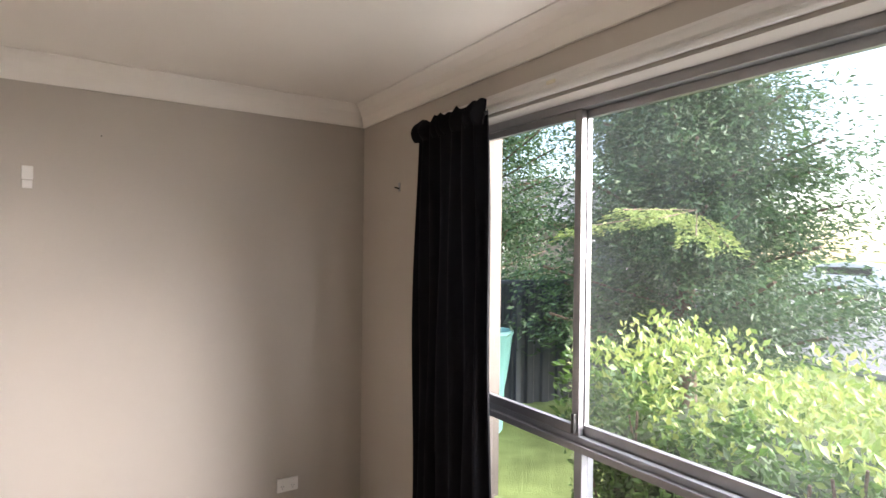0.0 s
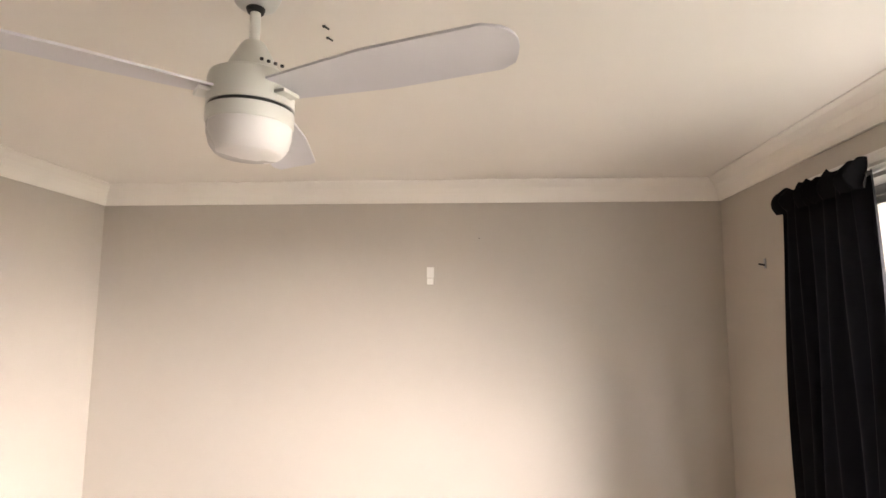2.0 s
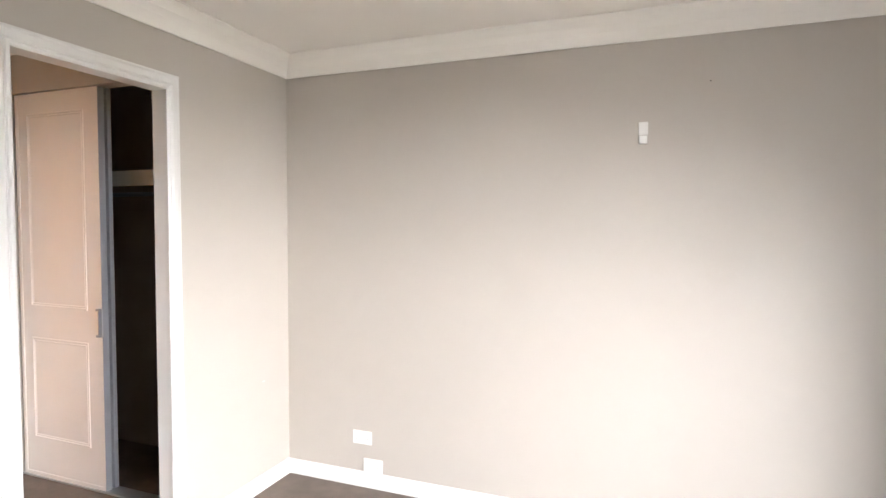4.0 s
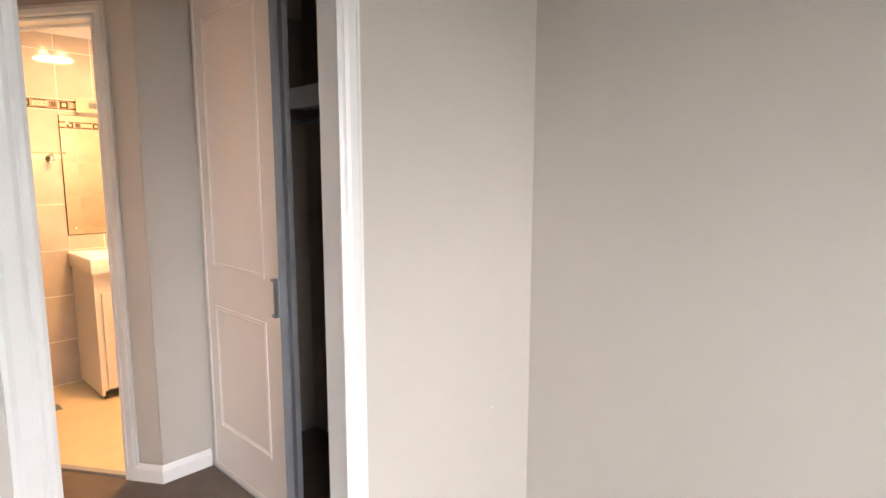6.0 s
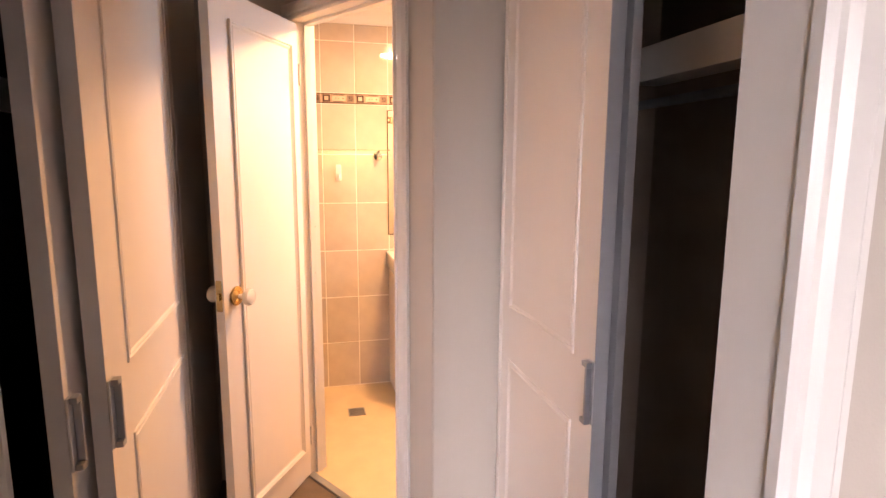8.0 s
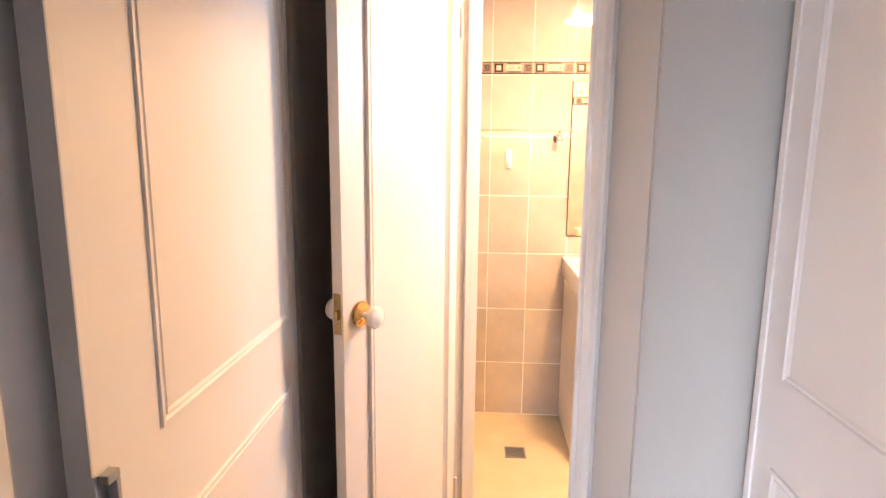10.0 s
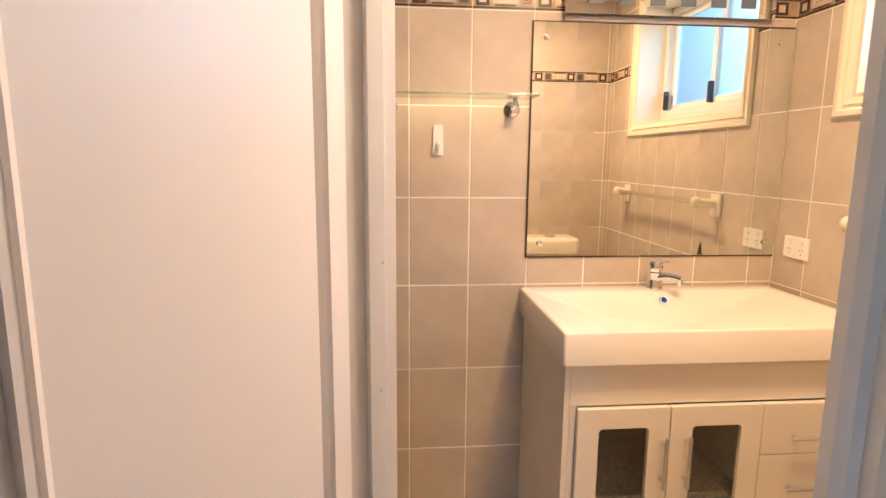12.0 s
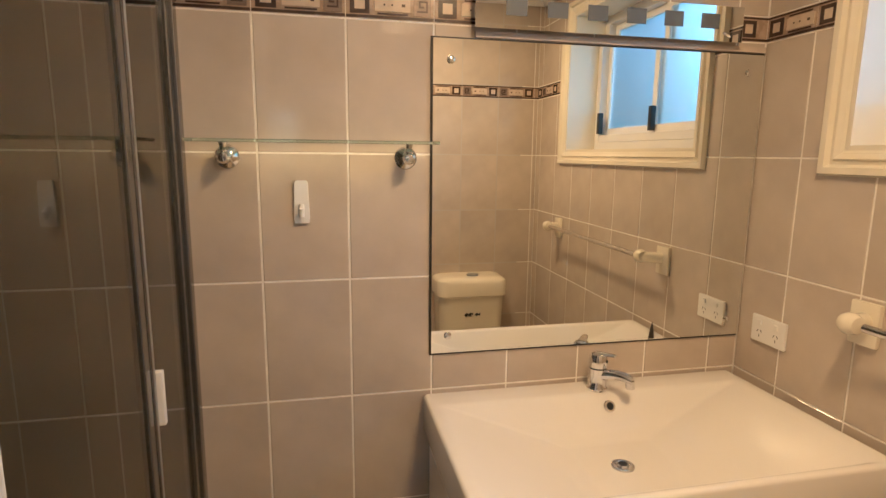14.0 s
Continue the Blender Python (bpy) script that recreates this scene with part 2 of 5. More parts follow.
def prism(poly, z0, z1, bm=None):
    """Upright prism on a plan outline."""
    bm = bm or bmesh.new()
    lo = [bm.verts.new((x, y, z0)) for x, y in poly]
    hi = [bm.verts.new((x, y, z1)) for x, y in poly]
    n = len(poly)
    for k in range(n):
        bm.faces.new((lo[k], lo[(k + 1) % n], hi[(k + 1) % n], hi[k]))
    bm.faces.new(lo[::-1])
    bm.faces.new(hi)
    return bm


def sweep(profile, path, closed=False, bm=None):
    """Runs an (out, up) outline along points of a level path; out is to the path's left."""
    bm = bm or bmesh.new()
    pts = [Vector((*p, 0)) if len(p) == 2 else Vector(p) for p in path]
    rings = []
    n = len(pts)
    for i, p in enumerate(pts):
        a = pts[i - 1] if (i or closed) else None
        b = pts[(i + 1) % n] if (i < n - 1 or closed) else None
        d1 = (p - a).normalized() if a is not None else None
        d2 = (b - p).normalized() if b is not None else None
        n1 = Vector((-d1.y, d1.x, 0)) if d1 else None
        n2 = Vector((-d2.y, d2.x, 0)) if d2 else None
        if n1 and n2:
            m = (n1 + n2).normalized()
            m = m / max(m.dot(n1), 0.2)
        else:
            m = n1 or n2
        rings.append([bm.verts.new(p + m * o + Vector((0, 0, u))) for o, u in profile])
    k = len(profile)
    for i in range(n if closed else n - 1):
        A, B = rings[i], rings[(i + 1) % n]
        for j in range(k):
            bm.faces.new((A[j], A[(j + 1) % k], B[(j + 1) % k], B[j]))
    if not closed:
        bm.faces.new(rings[0][::-1])
        bm.faces.new(rings[-1])
    return bm


def ring(bm, x0, z0, x1, z1, w, y0, y1):
    """A flat rectangular frame in the xz plane, w wide, from y0 to y1 deep."""
    o = [(x0, z0), (x1, z0), (x1, z1), (x0, z1)]
    i = [(x0 + w, z0 + w), (x1 - w, z0 + w), (x1 - w, z1 - w), (x0 + w, z1 - w)]
    V = {}
    for nm, pts in (("o", o), ("i", i)):
        for k, (x, z) in enumerate(pts):
            for y in (y0, y1):
                V[nm, k, y] = bm.verts.new((x, y, z))
    for k in range(4):
        l = (k + 1) % 4
        for y in (y0, y1):
            bm.faces.new((V["o", k, y], V["o", l, y], V["i", l, y], V["i", k, y]))
        for nm in "oi":
            bm.faces.new((V[nm, k, y0], V[nm, l, y0], V[nm, l, y1], V[nm, k, y1]))
    return bm


def moulding(bm, x0, z0, x1, z1, w, y, h):
    """A raised bead round a panel: a frame with a ridge that stands h out along -y."""
    o = [(x0, z0), (x1, z0), (x1, z1), (x0, z1)]
    loops = []
    for off, yy in ((0, y + 0.001), (w * 0.08, y - h), (w * 0.34, y - h), (w * 0.46, y - h * 0.1), (w * 0.58, y - h * 0.1), (w * 0.68, y - h * 0.7), (w, y + 0.001)):
        loops.append([bm.verts.new((x0 + off if x == x0 else x1 - off, yy, z0 + off if z == z0 else z1 - off)) for x, z in o])
    for A, B in zip(loops, loops[1:]):
        for k in range(4):
            bm.faces.new((A[k], A[(k + 1) % 4], B[(k + 1) % 4], B[k]))
    return bm


def structure(name, bm, material, label="", parent=None):
    return tagged(part(name, bm, material, parent), label or name.replace("_", " "), kind="structure")

# ---- structure: bedroom ----
WX, EX, NY, SY = -1.81, 1.70, 3.585, -1.3      # bedroom faces
CZ = 2.40
OY0, OY1 = 2.05, 2.80                           # opening in the west wall, before its lining
BX, BN, BE = -4.985, 3.78, -3.335               # bathroom faces: west, north, east
RN, RS = 2.99, 1.935                            # robe fronts, north and south of the passage
WX2 = WX - 0.075
structure("floor_passage", box((-4.02, 1.22, -0.12), (WX2, NY, 0.0)), M_CARPET, "brown cut-pile passage carpet")
structure("floor", box((WX2, SY, -0.12), (EX + 0.2, NY, 0.0)), M_CARPET, "brown cut-pile bedroom carpet")
structure("ceiling", box((WX2, SY, CZ), (EX + 0.24, NY + 0.1, CZ + 0.1)), M_CEIL, "cream white plasterboard ceiling")
structure("ceiling_robe", box((-3.30, 1.2, CZ), (WX2, NY + 0.1, CZ + 0.1)), M_CEIL, "plain white robe ceiling")
structure("ceiling_passage", box((-4.06, 1.2, CZ), (-3.30, 2.765, CZ + 0.1)), M_CEIL, "plain white passage ceiling")
structure("wall_north", box((-3.24, NY, -0.1), (EX, NY + 0.1, CZ)), M_WALL, "taupe painted plaster wall")
structure("wall_south", box((WX, SY - 0.1, -0.1), (EX, SY, CZ)), M_WALL, "taupe painted plaster wall")
bm = box((WX2, SY, -0.1), (WX, OY0, CZ))
bx(bm, (WX2, OY1, -0.1), (WX, NY, CZ))
bx(bm, (WX2, OY0, 2.075), (WX, OY1, CZ))
structure("wall_west", bm, M_WALL, "taupe painted wall with a passage opening")
WY0, WY1, WZ0, WZ1 = 0.25, 2.68, 0.42, 2.137   # bedroom window opening
bm = box((EX, WY1, -0.4), (EX + 0.24, NY + 0.3, CZ + 0.5))
bx(bm, (EX, SY - 0.1, -0.4), (EX + 0.24, WY0, CZ + 0.5))
bx(bm, (EX, WY0, -0.4), (EX + 0.24, WY1, WZ0))
bx(bm, (EX, WY0, WZ1), (EX + 0.24, WY1, CZ + 0.5))
structure("wall_east", bm, M_WALL, "taupe painted outer wall with a wide window")
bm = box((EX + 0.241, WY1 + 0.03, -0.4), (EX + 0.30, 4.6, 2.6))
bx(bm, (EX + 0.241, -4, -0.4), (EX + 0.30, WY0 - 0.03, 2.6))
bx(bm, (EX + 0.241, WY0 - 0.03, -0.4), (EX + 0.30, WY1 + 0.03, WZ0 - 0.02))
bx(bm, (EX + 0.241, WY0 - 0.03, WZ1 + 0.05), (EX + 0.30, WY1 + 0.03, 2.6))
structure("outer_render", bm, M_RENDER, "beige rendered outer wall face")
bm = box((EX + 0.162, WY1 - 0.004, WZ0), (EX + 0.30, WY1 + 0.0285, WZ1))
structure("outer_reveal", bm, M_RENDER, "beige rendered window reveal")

COVE = [(0.0, 2.288), (0.012, 2.288), (0.020, 2.302), (0.032, 2.335), (0.050, 2.362), (0.076, 2.384), (0.095, 2.394), (0.095, 2.3995), (0.0, 2.3995)]
structure("cornice", sweep(COVE, [(EX, SY), (EX, NY), (WX, NY), (WX, SY)], closed=True), M_CEIL, "cream cove cornice")
SKIRT = [(0.0, 0.001), (0.016, 0.001), (0.016, 0.06), (0.010, 0.074), (0.004, 0.083), (0.0, 0.083)]
for i, pth in enumerate(([(EX, SY), (EX, NY), (WX, NY), (WX, 2.816)], [(WX, 2.03), (WX, SY), (EX, SY)],
                         [(-3.2385, 2.985), (-3.2385, 2.765), (-3.352, 2.694)])):
    structure("baseboard_%d" % (i + 1), sweep(SKIRT, pth), M_TRIM, "glossy white skirting board")

ARCH = [(0.0, 0.0), (0.0, 0.012), (0.008, 0.017), (0.016, 0.017), (0.021, 0.012), (0.030, 0.018), (0.052, 0.018), (0.060, 0.013), (0.068, 0.013), (0.068, 0.0)]


def architrave(name, w, h, m, label, legs=True, z0=0.0):
    """Moulded trim round a door opening w wide in the local xz plane, standing out along -y."""
    bm = bmesh.new()
    pts = [(0, z0), (0, h), (w, h), (w, z0)]
    rings = []
    for k, (x, z) in enumerate(pts):
        sx, sz = ((-1, 0), (-1, 1), (1, 1), (1, 0))[k]
        rings.append([bm.verts.new((x + sx * o, -u, z + sz * o)) for o, u in ARCH])
    n = len(ARCH)
    for A, B in zip(rings, rings[1:]):
        for j in range(n):
            bm.faces.new((A[j], A[(j + 1) % n], B[(j + 1) % n], B[j]))
    bm.faces.new(rings[0])
    bm.faces.new(rings[-1][::-1])
    ob = structure(name, bm, M_TRIM, label)
    ob.matrix_world = m
    return ob


# Lining and trim of the passage opening; local x runs north, -y points east.
JN, JS = 2.735, 2.115
bm = box((WX2, JN + 0.004, 0), (WX + 0.002, OY1, 2.04))
bx(bm, (WX2, OY0, 0), (WX + 0.002, JS - 0.004, 2.04))
bx(bm, (WX2, OY0, 2.041), (WX + 0.002, OY1, 2.075))
structure("door_lining_1", bm, M_TRIM, "white painted timber opening lining")
architrave("trim_1", JN - JS, 2.04, pose(WX, JS, 0, 0, 0, 90), "white moulded architrave of the passage opening")

# ---- structure: passage and robes ----
bm = box((-3.34, 2.765, -0.1), (-3.24, NY + 0.1, CZ))
structure("wall_passage_end", bm, M_WALL, "taupe painted passage end wall")
bm = box((-3.24, RN, 2.185), (WX2, RN + 0.09, CZ))
structure("wall_robe_north", bm, M_WALL, "painted bulkhead above the robe doors")
bm = box((-4.02, RS - 0.09, 2.185), (WX2, RS, CZ))
bx(bm, (-4.02, RS - 0.09, 0.0), (-3.50, RS, 2.185))
structure("wall_robe_south", bm, M_WALL, "painted bulkhead and return beside the robe doors")
# back wall and linings carry the robe's shade in their colour
structure("wall_robe_back", box((-4.02, 1.22, -0.1), (WX2, 1.30, CZ)), M_DARKBACK, "robe back wall, near-black for the recess's shade")
structure("robe_lining_north", box((-3.236, NY - 0.012, 0.0), (WX2 - 0.003, NY - 0.003, CZ)), M_DARKWALL, "robe lining with its shade put into the colour")
structure("robe_lining_east", box((WX2 - 0.012, RN + 0.02, 0.0), (WX2 - 0.003, NY - 0.014, CZ)), M_DARKWALL, "robe lining with its shade put into the colour")
structure("robe_lining_south_east", box((WX2 - 0.012, 1.302, 0.0), (WX2 - 0.003, RS - 0.02, CZ)), M_DARKBACK, "robe lining with its shade put into the colour")
structure("robe_lining_west", box((-3.236, RN + 0.04, 0.0), (-3.228, NY - 0.014, 2.18)), M_DARKWALL, "robe lining with its shade put into the colour")

# Angled wall with the bathroom door: local x runs from hinge side to strike side, +y into the bathroom.
DA = 32.1
WALLM = pose(-3.99, 2.298, 0, 0, 0, DA)
bm = box((0.722, 0, -0.1), (0.8745, 0.10, CZ))
bx(bm, (-0.10, 0, -0.1), (0.02, 0.10, CZ))
bx(bm, (0.02, 0, 2.075), (0.722, 0.10, CZ))
ob = structure("wall_angled", bm, M_WALL, "angled taupe wall holding the bathroom door")
ob.matrix_world = WALLM
door_frame = tagged(thing("door_lining_2", "cream white bathroom door frame with a stop", ""), kind="structure")
for a, b in (((0.02, -0.002, 0), (0.05, 0.102, 2.045)), ((0.692, -0.002, 0), (0.722, 0.102, 2.045))):
    part("jamb", box(a, b, 0.0015), M_TRIM, door_frame)
part("head", box((0.02, -0.002, 2.0455), (0.722, 0.102, 2.075), 0.0015), M_TRIM, door_frame)
for a, b in (((0.0502, 0.045, 0), (0.062, 0.075, 2.045)), ((0.680, 0.045, 0), (0.6918, 0.075, 2.045)), ((0.0622, 0.045, 2.033), (0.6798, 0.075, 2.045))):
    part("stop", box(a, b, 0.0015), M_TRIM, door_frame)
chips = random.Random(8)
for z in (1.18, 0.97):       # knocks in the paint of the hinge jamb
    w_ = chips.uniform(0.003, 0.005)
    part("paint_chip", lathe([(0.001, 0.0006), (w_ * 0.6, 0.0006), (w_, 0.0), (0.001, -0.0004)], 9), M_GAP, door_frame).matrix_basis = pose(0.0625, chips.uniform(0.05, 0.07), z, 0, 90, 0)
door_frame.matrix_world = WALLM
architrave("trim_2", 0.642, 2.045, WALLM @ pose(0.05, -0.001, 0), "white moulded architrave of the bathroom door")
ob = structure("threshold", box((0.05, -0.004, -0.02), (0.692, 0.03, 0.012), 0.003), M_ALUD, "dark metal door threshold strip")
ob.matrix_world = WALLM
structure("wall_passage_west", box((-4.10, 1.22, -0.1), (-4.0, 2.30, CZ)), M_WALL, "plain painted wall behind the open door")

# ---- structure: bathroom ----
structure("bath_floor", prism([(BX, 1.3), (-4.1, 1.3), (-4.1, 2.33), (-3.99, 2.302), (-3.25, 2.767), (-3.335, 2.85), (BE, BN), (BX, BN)], -0.12, 0.004), M_BFLOOR, "cream sheet bathroom floor")
structure("bath_ceiling", box((BX - 0.1, 1.2, CZ), (-4.06, BN + 0.1, CZ + 0.1)), M_CEIL, "white bathroom ceiling")
structure("bath_ceiling_east", prism([(-4.06, 2.2), (-3.985, 2.301), (-3.245, 2.7655), (-3.30, 2.80), (-3.30, BN + 0.1), (-4.06, BN + 0.1)], CZ + 0.001, CZ + 0.09), M_CEIL, "white bathroom ceiling")
BWX0, BWX1, BWZ0, BWZ1 = -4.715, -3.715, 1.53, 2.17
bath_w = structure("wall_bath_west", box((BX - 0.11, 1.2, -0.1), (BX - 0.0014, BN + 0.1, CZ)), M_GROUT, "bathroom wall of beige ceramic tiles")
bm = box((BX, BN + 0.0014, -0.1), (BWX0, BN + 0.24, CZ))
bx(bm, (BWX1, BN + 0.0014, -0.1), (BE + 0.1, BN + 0.24, CZ))
bx(bm, (BWX0, BN + 0.0014, -0.1), (BWX1, BN + 0.24, BWZ0))
bx(bm, (BWX0, BN + 0.0014, BWZ1), (BWX1, BN + 0.24, CZ))
bath_n = structure("wall_bath_north", bm, M_GROUT, "tiled bathroom wall with a high window")
bath_e = structure("wall_bath_east", box((BE - 0.0036, 2.83, -0.1), (BE + 0.09, BN + 0.0009, CZ)), M_GROUT, "tiled bathroom wall behind the toilet")
structure("wall_bath_south", box((BX, 1.2, -0.1), (-4.1, 1.3, CZ)), M_GROUT, "shower end wall")
structure("bath_cornice_1", sweep(COVE, [(BE, 2.88), (BE, BN), (BX, BN), (BX, 1.3)]), M_CEIL, "white cove cornice above the tiles")

# ---- doors ----
def robe_door(m, w, h, label, flip=False, ins=(0.16, 0.05), edge=None):
    """A sliding robe door, front along -y, base at the origin, handle on the stile at x=0 (or x=w)."""
    d = thing("robe_door", label, "sliding door", m, group="sliding robe doors")
    part("panel", box((0.022, 0, 0.02), (w - 0.022, 0.026, h - 0.02)), M_DOOR, d)
    for x0 in (0.0, w - 0.022):
        lead = (x0 > 0) == flip
        a, b = (x0, x0 + 0.022) if not lead else ((x0, w - 0.0035) if flip else (0.0035, x0 + 0.022))
        st = part("stile", box((a, -0.004, 0), (b, 0.030, h), 0.001), M_DOOR, d)
        if lead:
            c = w - 0.0034 if flip else 0.0
            part("edge", box((c, -0.0045, 0), (c + 0.0034, 0.0305, h), 0.001), edge or M_EDGEBLUE, st, "pale grey door edge")
    for z0 in (0.0, h - 0.02):
        part("rail", box((0.0225, -0.003, z0), (w - 0.0225, 0.03, z0 + 0.02)), M_DOOR, d)
    for z0, z1 in ((0.22, 0.80), (0.975, h - 0.11)):
        part("moulding", moulding(bmesh.new(), ins[0], z0, w - ins[1], z1, 0.026, 0.0, 0.0045), M_DOOR, d, smooth=True)
    hx = w - 0.026 if flip else -0.006
    hb = box((hx, -0.0125, 0.842), (hx + 0.032, -0.0071, 0.995), 0.002)
    handle = part("handle", hb, M_ALU, d, "recessed satin metal pull")
    for a, b in (((hx + 0.004, -0.028, 0.842), (hx + 0.028, -0.0126, 0.855)), ((hx + 0.004, -0.028, 0.982), (hx + 0.028, -0.0126, 0.995)), ((hx + 0.020, -0.028, 0.8555), (hx + 0.028, -0.0126, 0.9815))):
        part("handle_edge", box(a, b, 0.002), M_ALUD, handle)
    return d


robe_door(pose(-3.215, RN + 0.008, 0.012), 0.66, 2.165, "white two-panel sliding robe door with grey stile", True, (0.09, 0.115))
robe_door(pose(-2.69, RS - 0.008, 0.012, 0, 0, 180), 0.79, 2.165, "white two-panel sliding robe door beside the bathroom door", edge=M_EDGEGREY)
robe_door(pose(-2.607, RS - 0.056, 0.012, 0, 0, 180), 0.79, 2.165, "white sliding robe door parked behind its twin", edge=M_EDGEGREY)
bm = box((-3.235, RN, 0.0), (WX2, RN + 0.08, 0.011), 0.002)
structure("robe_track_north", bm, M_ALU, "aluminium floor track of the robe doors")
bm = box((-3.50, RS - 0.092, 0.0), (WX2, RS, 0.011), 0.002)
structure("robe_track_south", bm, M_ALU, "aluminium floor track of the robe doors")
# second leaf of the north robe, mostly behind the front one
robe2 = box((-3.22, RN + 0.053, 0.012), (-2.552, RN + 0.077, 2.177), 0.003)
tagged(part("robe_door_back", robe2, M_EDGEBLUE), "grey edged rear sliding robe leaf", "sliding door", "sliding robe doors")

DL = WALLM @ pose(0.056, 0.012, 0, 0, 0, -28.5 - DA)
leaf = thing("door_leaf", "open white panelled bathroom door with round knob", "door", DL)
LW = 0.57
part("slab", box((0, -0.036, 0.012), (LW, -0.0005, 2.035), 0.002), M_DOOR, leaf)
for y, s in ((0.0, 1), (-0.0365, -1)):
    bm = bmesh.new()
    moulding(bm, 0.049, 0.14, LW - 0.10, 1.945, 0.028, 0.0, 0.009)
    for v in bm.verts:
        v.co.y = y - s * v.co.y
    part("moulding", bm, M_DOOR, leaf, smooth=True)
bm = box((LW + 0.0002, -0.030, 0.945), (LW + 0.002, -0.007, 1.055))
part("latch_plate", bm, M_BRASS, leaf, "brass latch plate on the door edge")
part("latch", box((LW + 0.0021, -0.024, 0.985), (LW + 0.011, -0.013, 1.01), 0.002), M_BRASS, leaf)
for s, y in ((1, 0.0), (-1, -0.0365)):
    rose = lathe([(0.001, 0.0), (0.034, 0.0), (0.036, 0.004), (0.033, 0.009), (0.022, 0.013), (0.012, 0.015), (0.001, 0.016)], 36)
    knob = lathe([(0.008, 0.012), (0.010, 0.03), (0.012, 0.036), (0.022, 0.04), (0.029, 0.047), (0.031, 0.056), (0.028, 0.064), (0.024, 0.0665), (0.0225, 0.066), (0.015, 0.069), (0.001, 0.07)], 36)
    kp = None
    for b_, nm, mt, lb in ((rose, "rose", M_BRASS, "brass knob rose"), (knob, "knob", M_PORC, "white porcelain knob")):
        bmesh.ops.transform(b_, matrix=pose(LW - 0.066, y, 0.988, -90 * s), verts=b_.verts)
        kp = part(nm, b_, mt, leaf if kp is None else kp, lb, smooth=True)
for z in (0.2, 1.83):
    part("hinge", tube((-0.006, 0.004, z - 0.045), (-0.006, 0.004, z + 0.045), 0.005), M_TRIM, leaf)
strike = tagged(part("strike_plate", box((0.6895, 0.012, 0.945), (0.6916, 0.034, 1.015)), M_BLK), "dark metal strike plate on the door frame", "strike plate")
strike.matrix_world = WALLM

# ---- bedroom window ----
FX = EX + 0.09
win = tagged(thing("window_1", "wide aluminium sliding window with lower fixed panes", "window"), kind="structure")
bm = box((FX, WY0, WZ1 - 0.045), (FX + 0.07, WY1, WZ1 - 0.002), 0.003)
part("window_frame", bm, M_WINALU, win)
part("window_frame", box((FX, WY0, WZ0), (FX + 0.07, WY1, WZ0 + 0.04), 0.003), M_WINALU, win)
for y0 in (WY0 + 0.001, WY1 - 0.042):
    part("window_frame", box((FX, y0, WZ0 + 0.041), (FX + 0.07, y0 + 0.041, WZ1 - 0.046), 0.003), M_WINALU, win)
part("transom", box((FX - 0.012, WY0 + 0.043, 0.887), (FX + 0.07, WY1 - 0.043, 0.913), 0.003), M_WINALU, win)
part("track", box((FX + 0.005, WY0 + 0.043, 0.914), (FX + 0.03, WY1 - 0.043, 0.936), 0.002), M_ALUD, win)
part("track", box((FX + 0.04, WY0 + 0.043, 0.914), (FX + 0.06, WY1 - 0.043, 0.946), 0.002), M_WINALU, win)


def sash(y0, y1, x, m_, label, glazing=M_GLASS):
    s = part("sash", box((x, y0, 0.937), (x + 0.024, y0 + 0.032, WZ1 - 0.047), 0.002), m_, win, label)
    part("stile", box((x, y1 - 0.032, 0.937), (x + 0.024, y1, WZ1 - 0.047), 0.002), m_, s)
    part("rail", box((x, y0 + 0.0325, 0.937), (x + 0.024, y1 - 0.0325, 0.972), 0.002), m_, s)
    part("rail", box((x, y0 + 0.0325, WZ1 - 0.075), (x + 0.024, y1 - 0.0325, WZ1 - 0.047), 0.002), m_, s)
    g = part("pane", box((x + 0.010, y0 + 0.03, 0.97), (x + 0.014, y1 - 0.03, WZ1 - 0.073)), glazing, s)
    g.visible_shadow = False
    return s


s1 = sash(1.983, WY1 - 0.043, FX + 0.006, M_WINALU, "sliding aluminium sash")
part("latch", box((FX - 0.012, 1.990, 0.946), (FX + 0.0055, 2.004, 1.016), 0.003), M_BLK, s1, "black plastic sash latch")
sash(0.82, 2.012, FX + 0.034, M_WINALU, "fixed aluminium sash", M_FOG)
sash(WY0 + 0.043, 0.849, FX + 0.006, M_WINALU, "sliding aluminium sash")
for y0, y1 in ((WY0 + 0.043, 0.832), (0.87, 1.964), (2.002, WY1 - 0.043)):
    g = part("pane", box((FX + 0.03, y0, WZ0 + 0.041), (FX + 0.034, y1, 0.886)), M_GLASS, win)
    g.visible_shadow = False
for y in (0.833, 1.965):
    part("mullion", box((FX + 0.004, y, WZ0 + 0.041), (FX + 0.066, y + 0.036, 0.8865), 0.003), M_ALUD, win)
bm = box((EX + 0.001, WY0, WZ1 - 0.014), (FX - 0.001, WY1, WZ1 - 0.001))
bx(bm, (EX + 0.001, WY1 - 0.014, WZ0), (FX - 0.001, WY1 - 0.001, WZ1 - 0.0145))
bx(bm, (EX + 0.001, WY0 + 0.001, WZ0), (FX - 0.001, WY0 + 0.014, WZ1 - 0.0145))
bx(bm, (EX - 0.03, WY0 - 0.06, WZ0 - 0.001), (FX - 0.001, WY1 - 0.0145, WZ0 + 0.018), 0.003)
part("window_sill", bm, M_REVEAL, win, "beige painted timber reveal and sill")
part("window_frame", box((EX + 0.004, WY1 - 0.034, WZ0 + 0.02), (EX + 0.032, WY1 - 0.0145, WZ1 - 0.015), 0.002), M_WINALU, win, "aluminium inner flange")
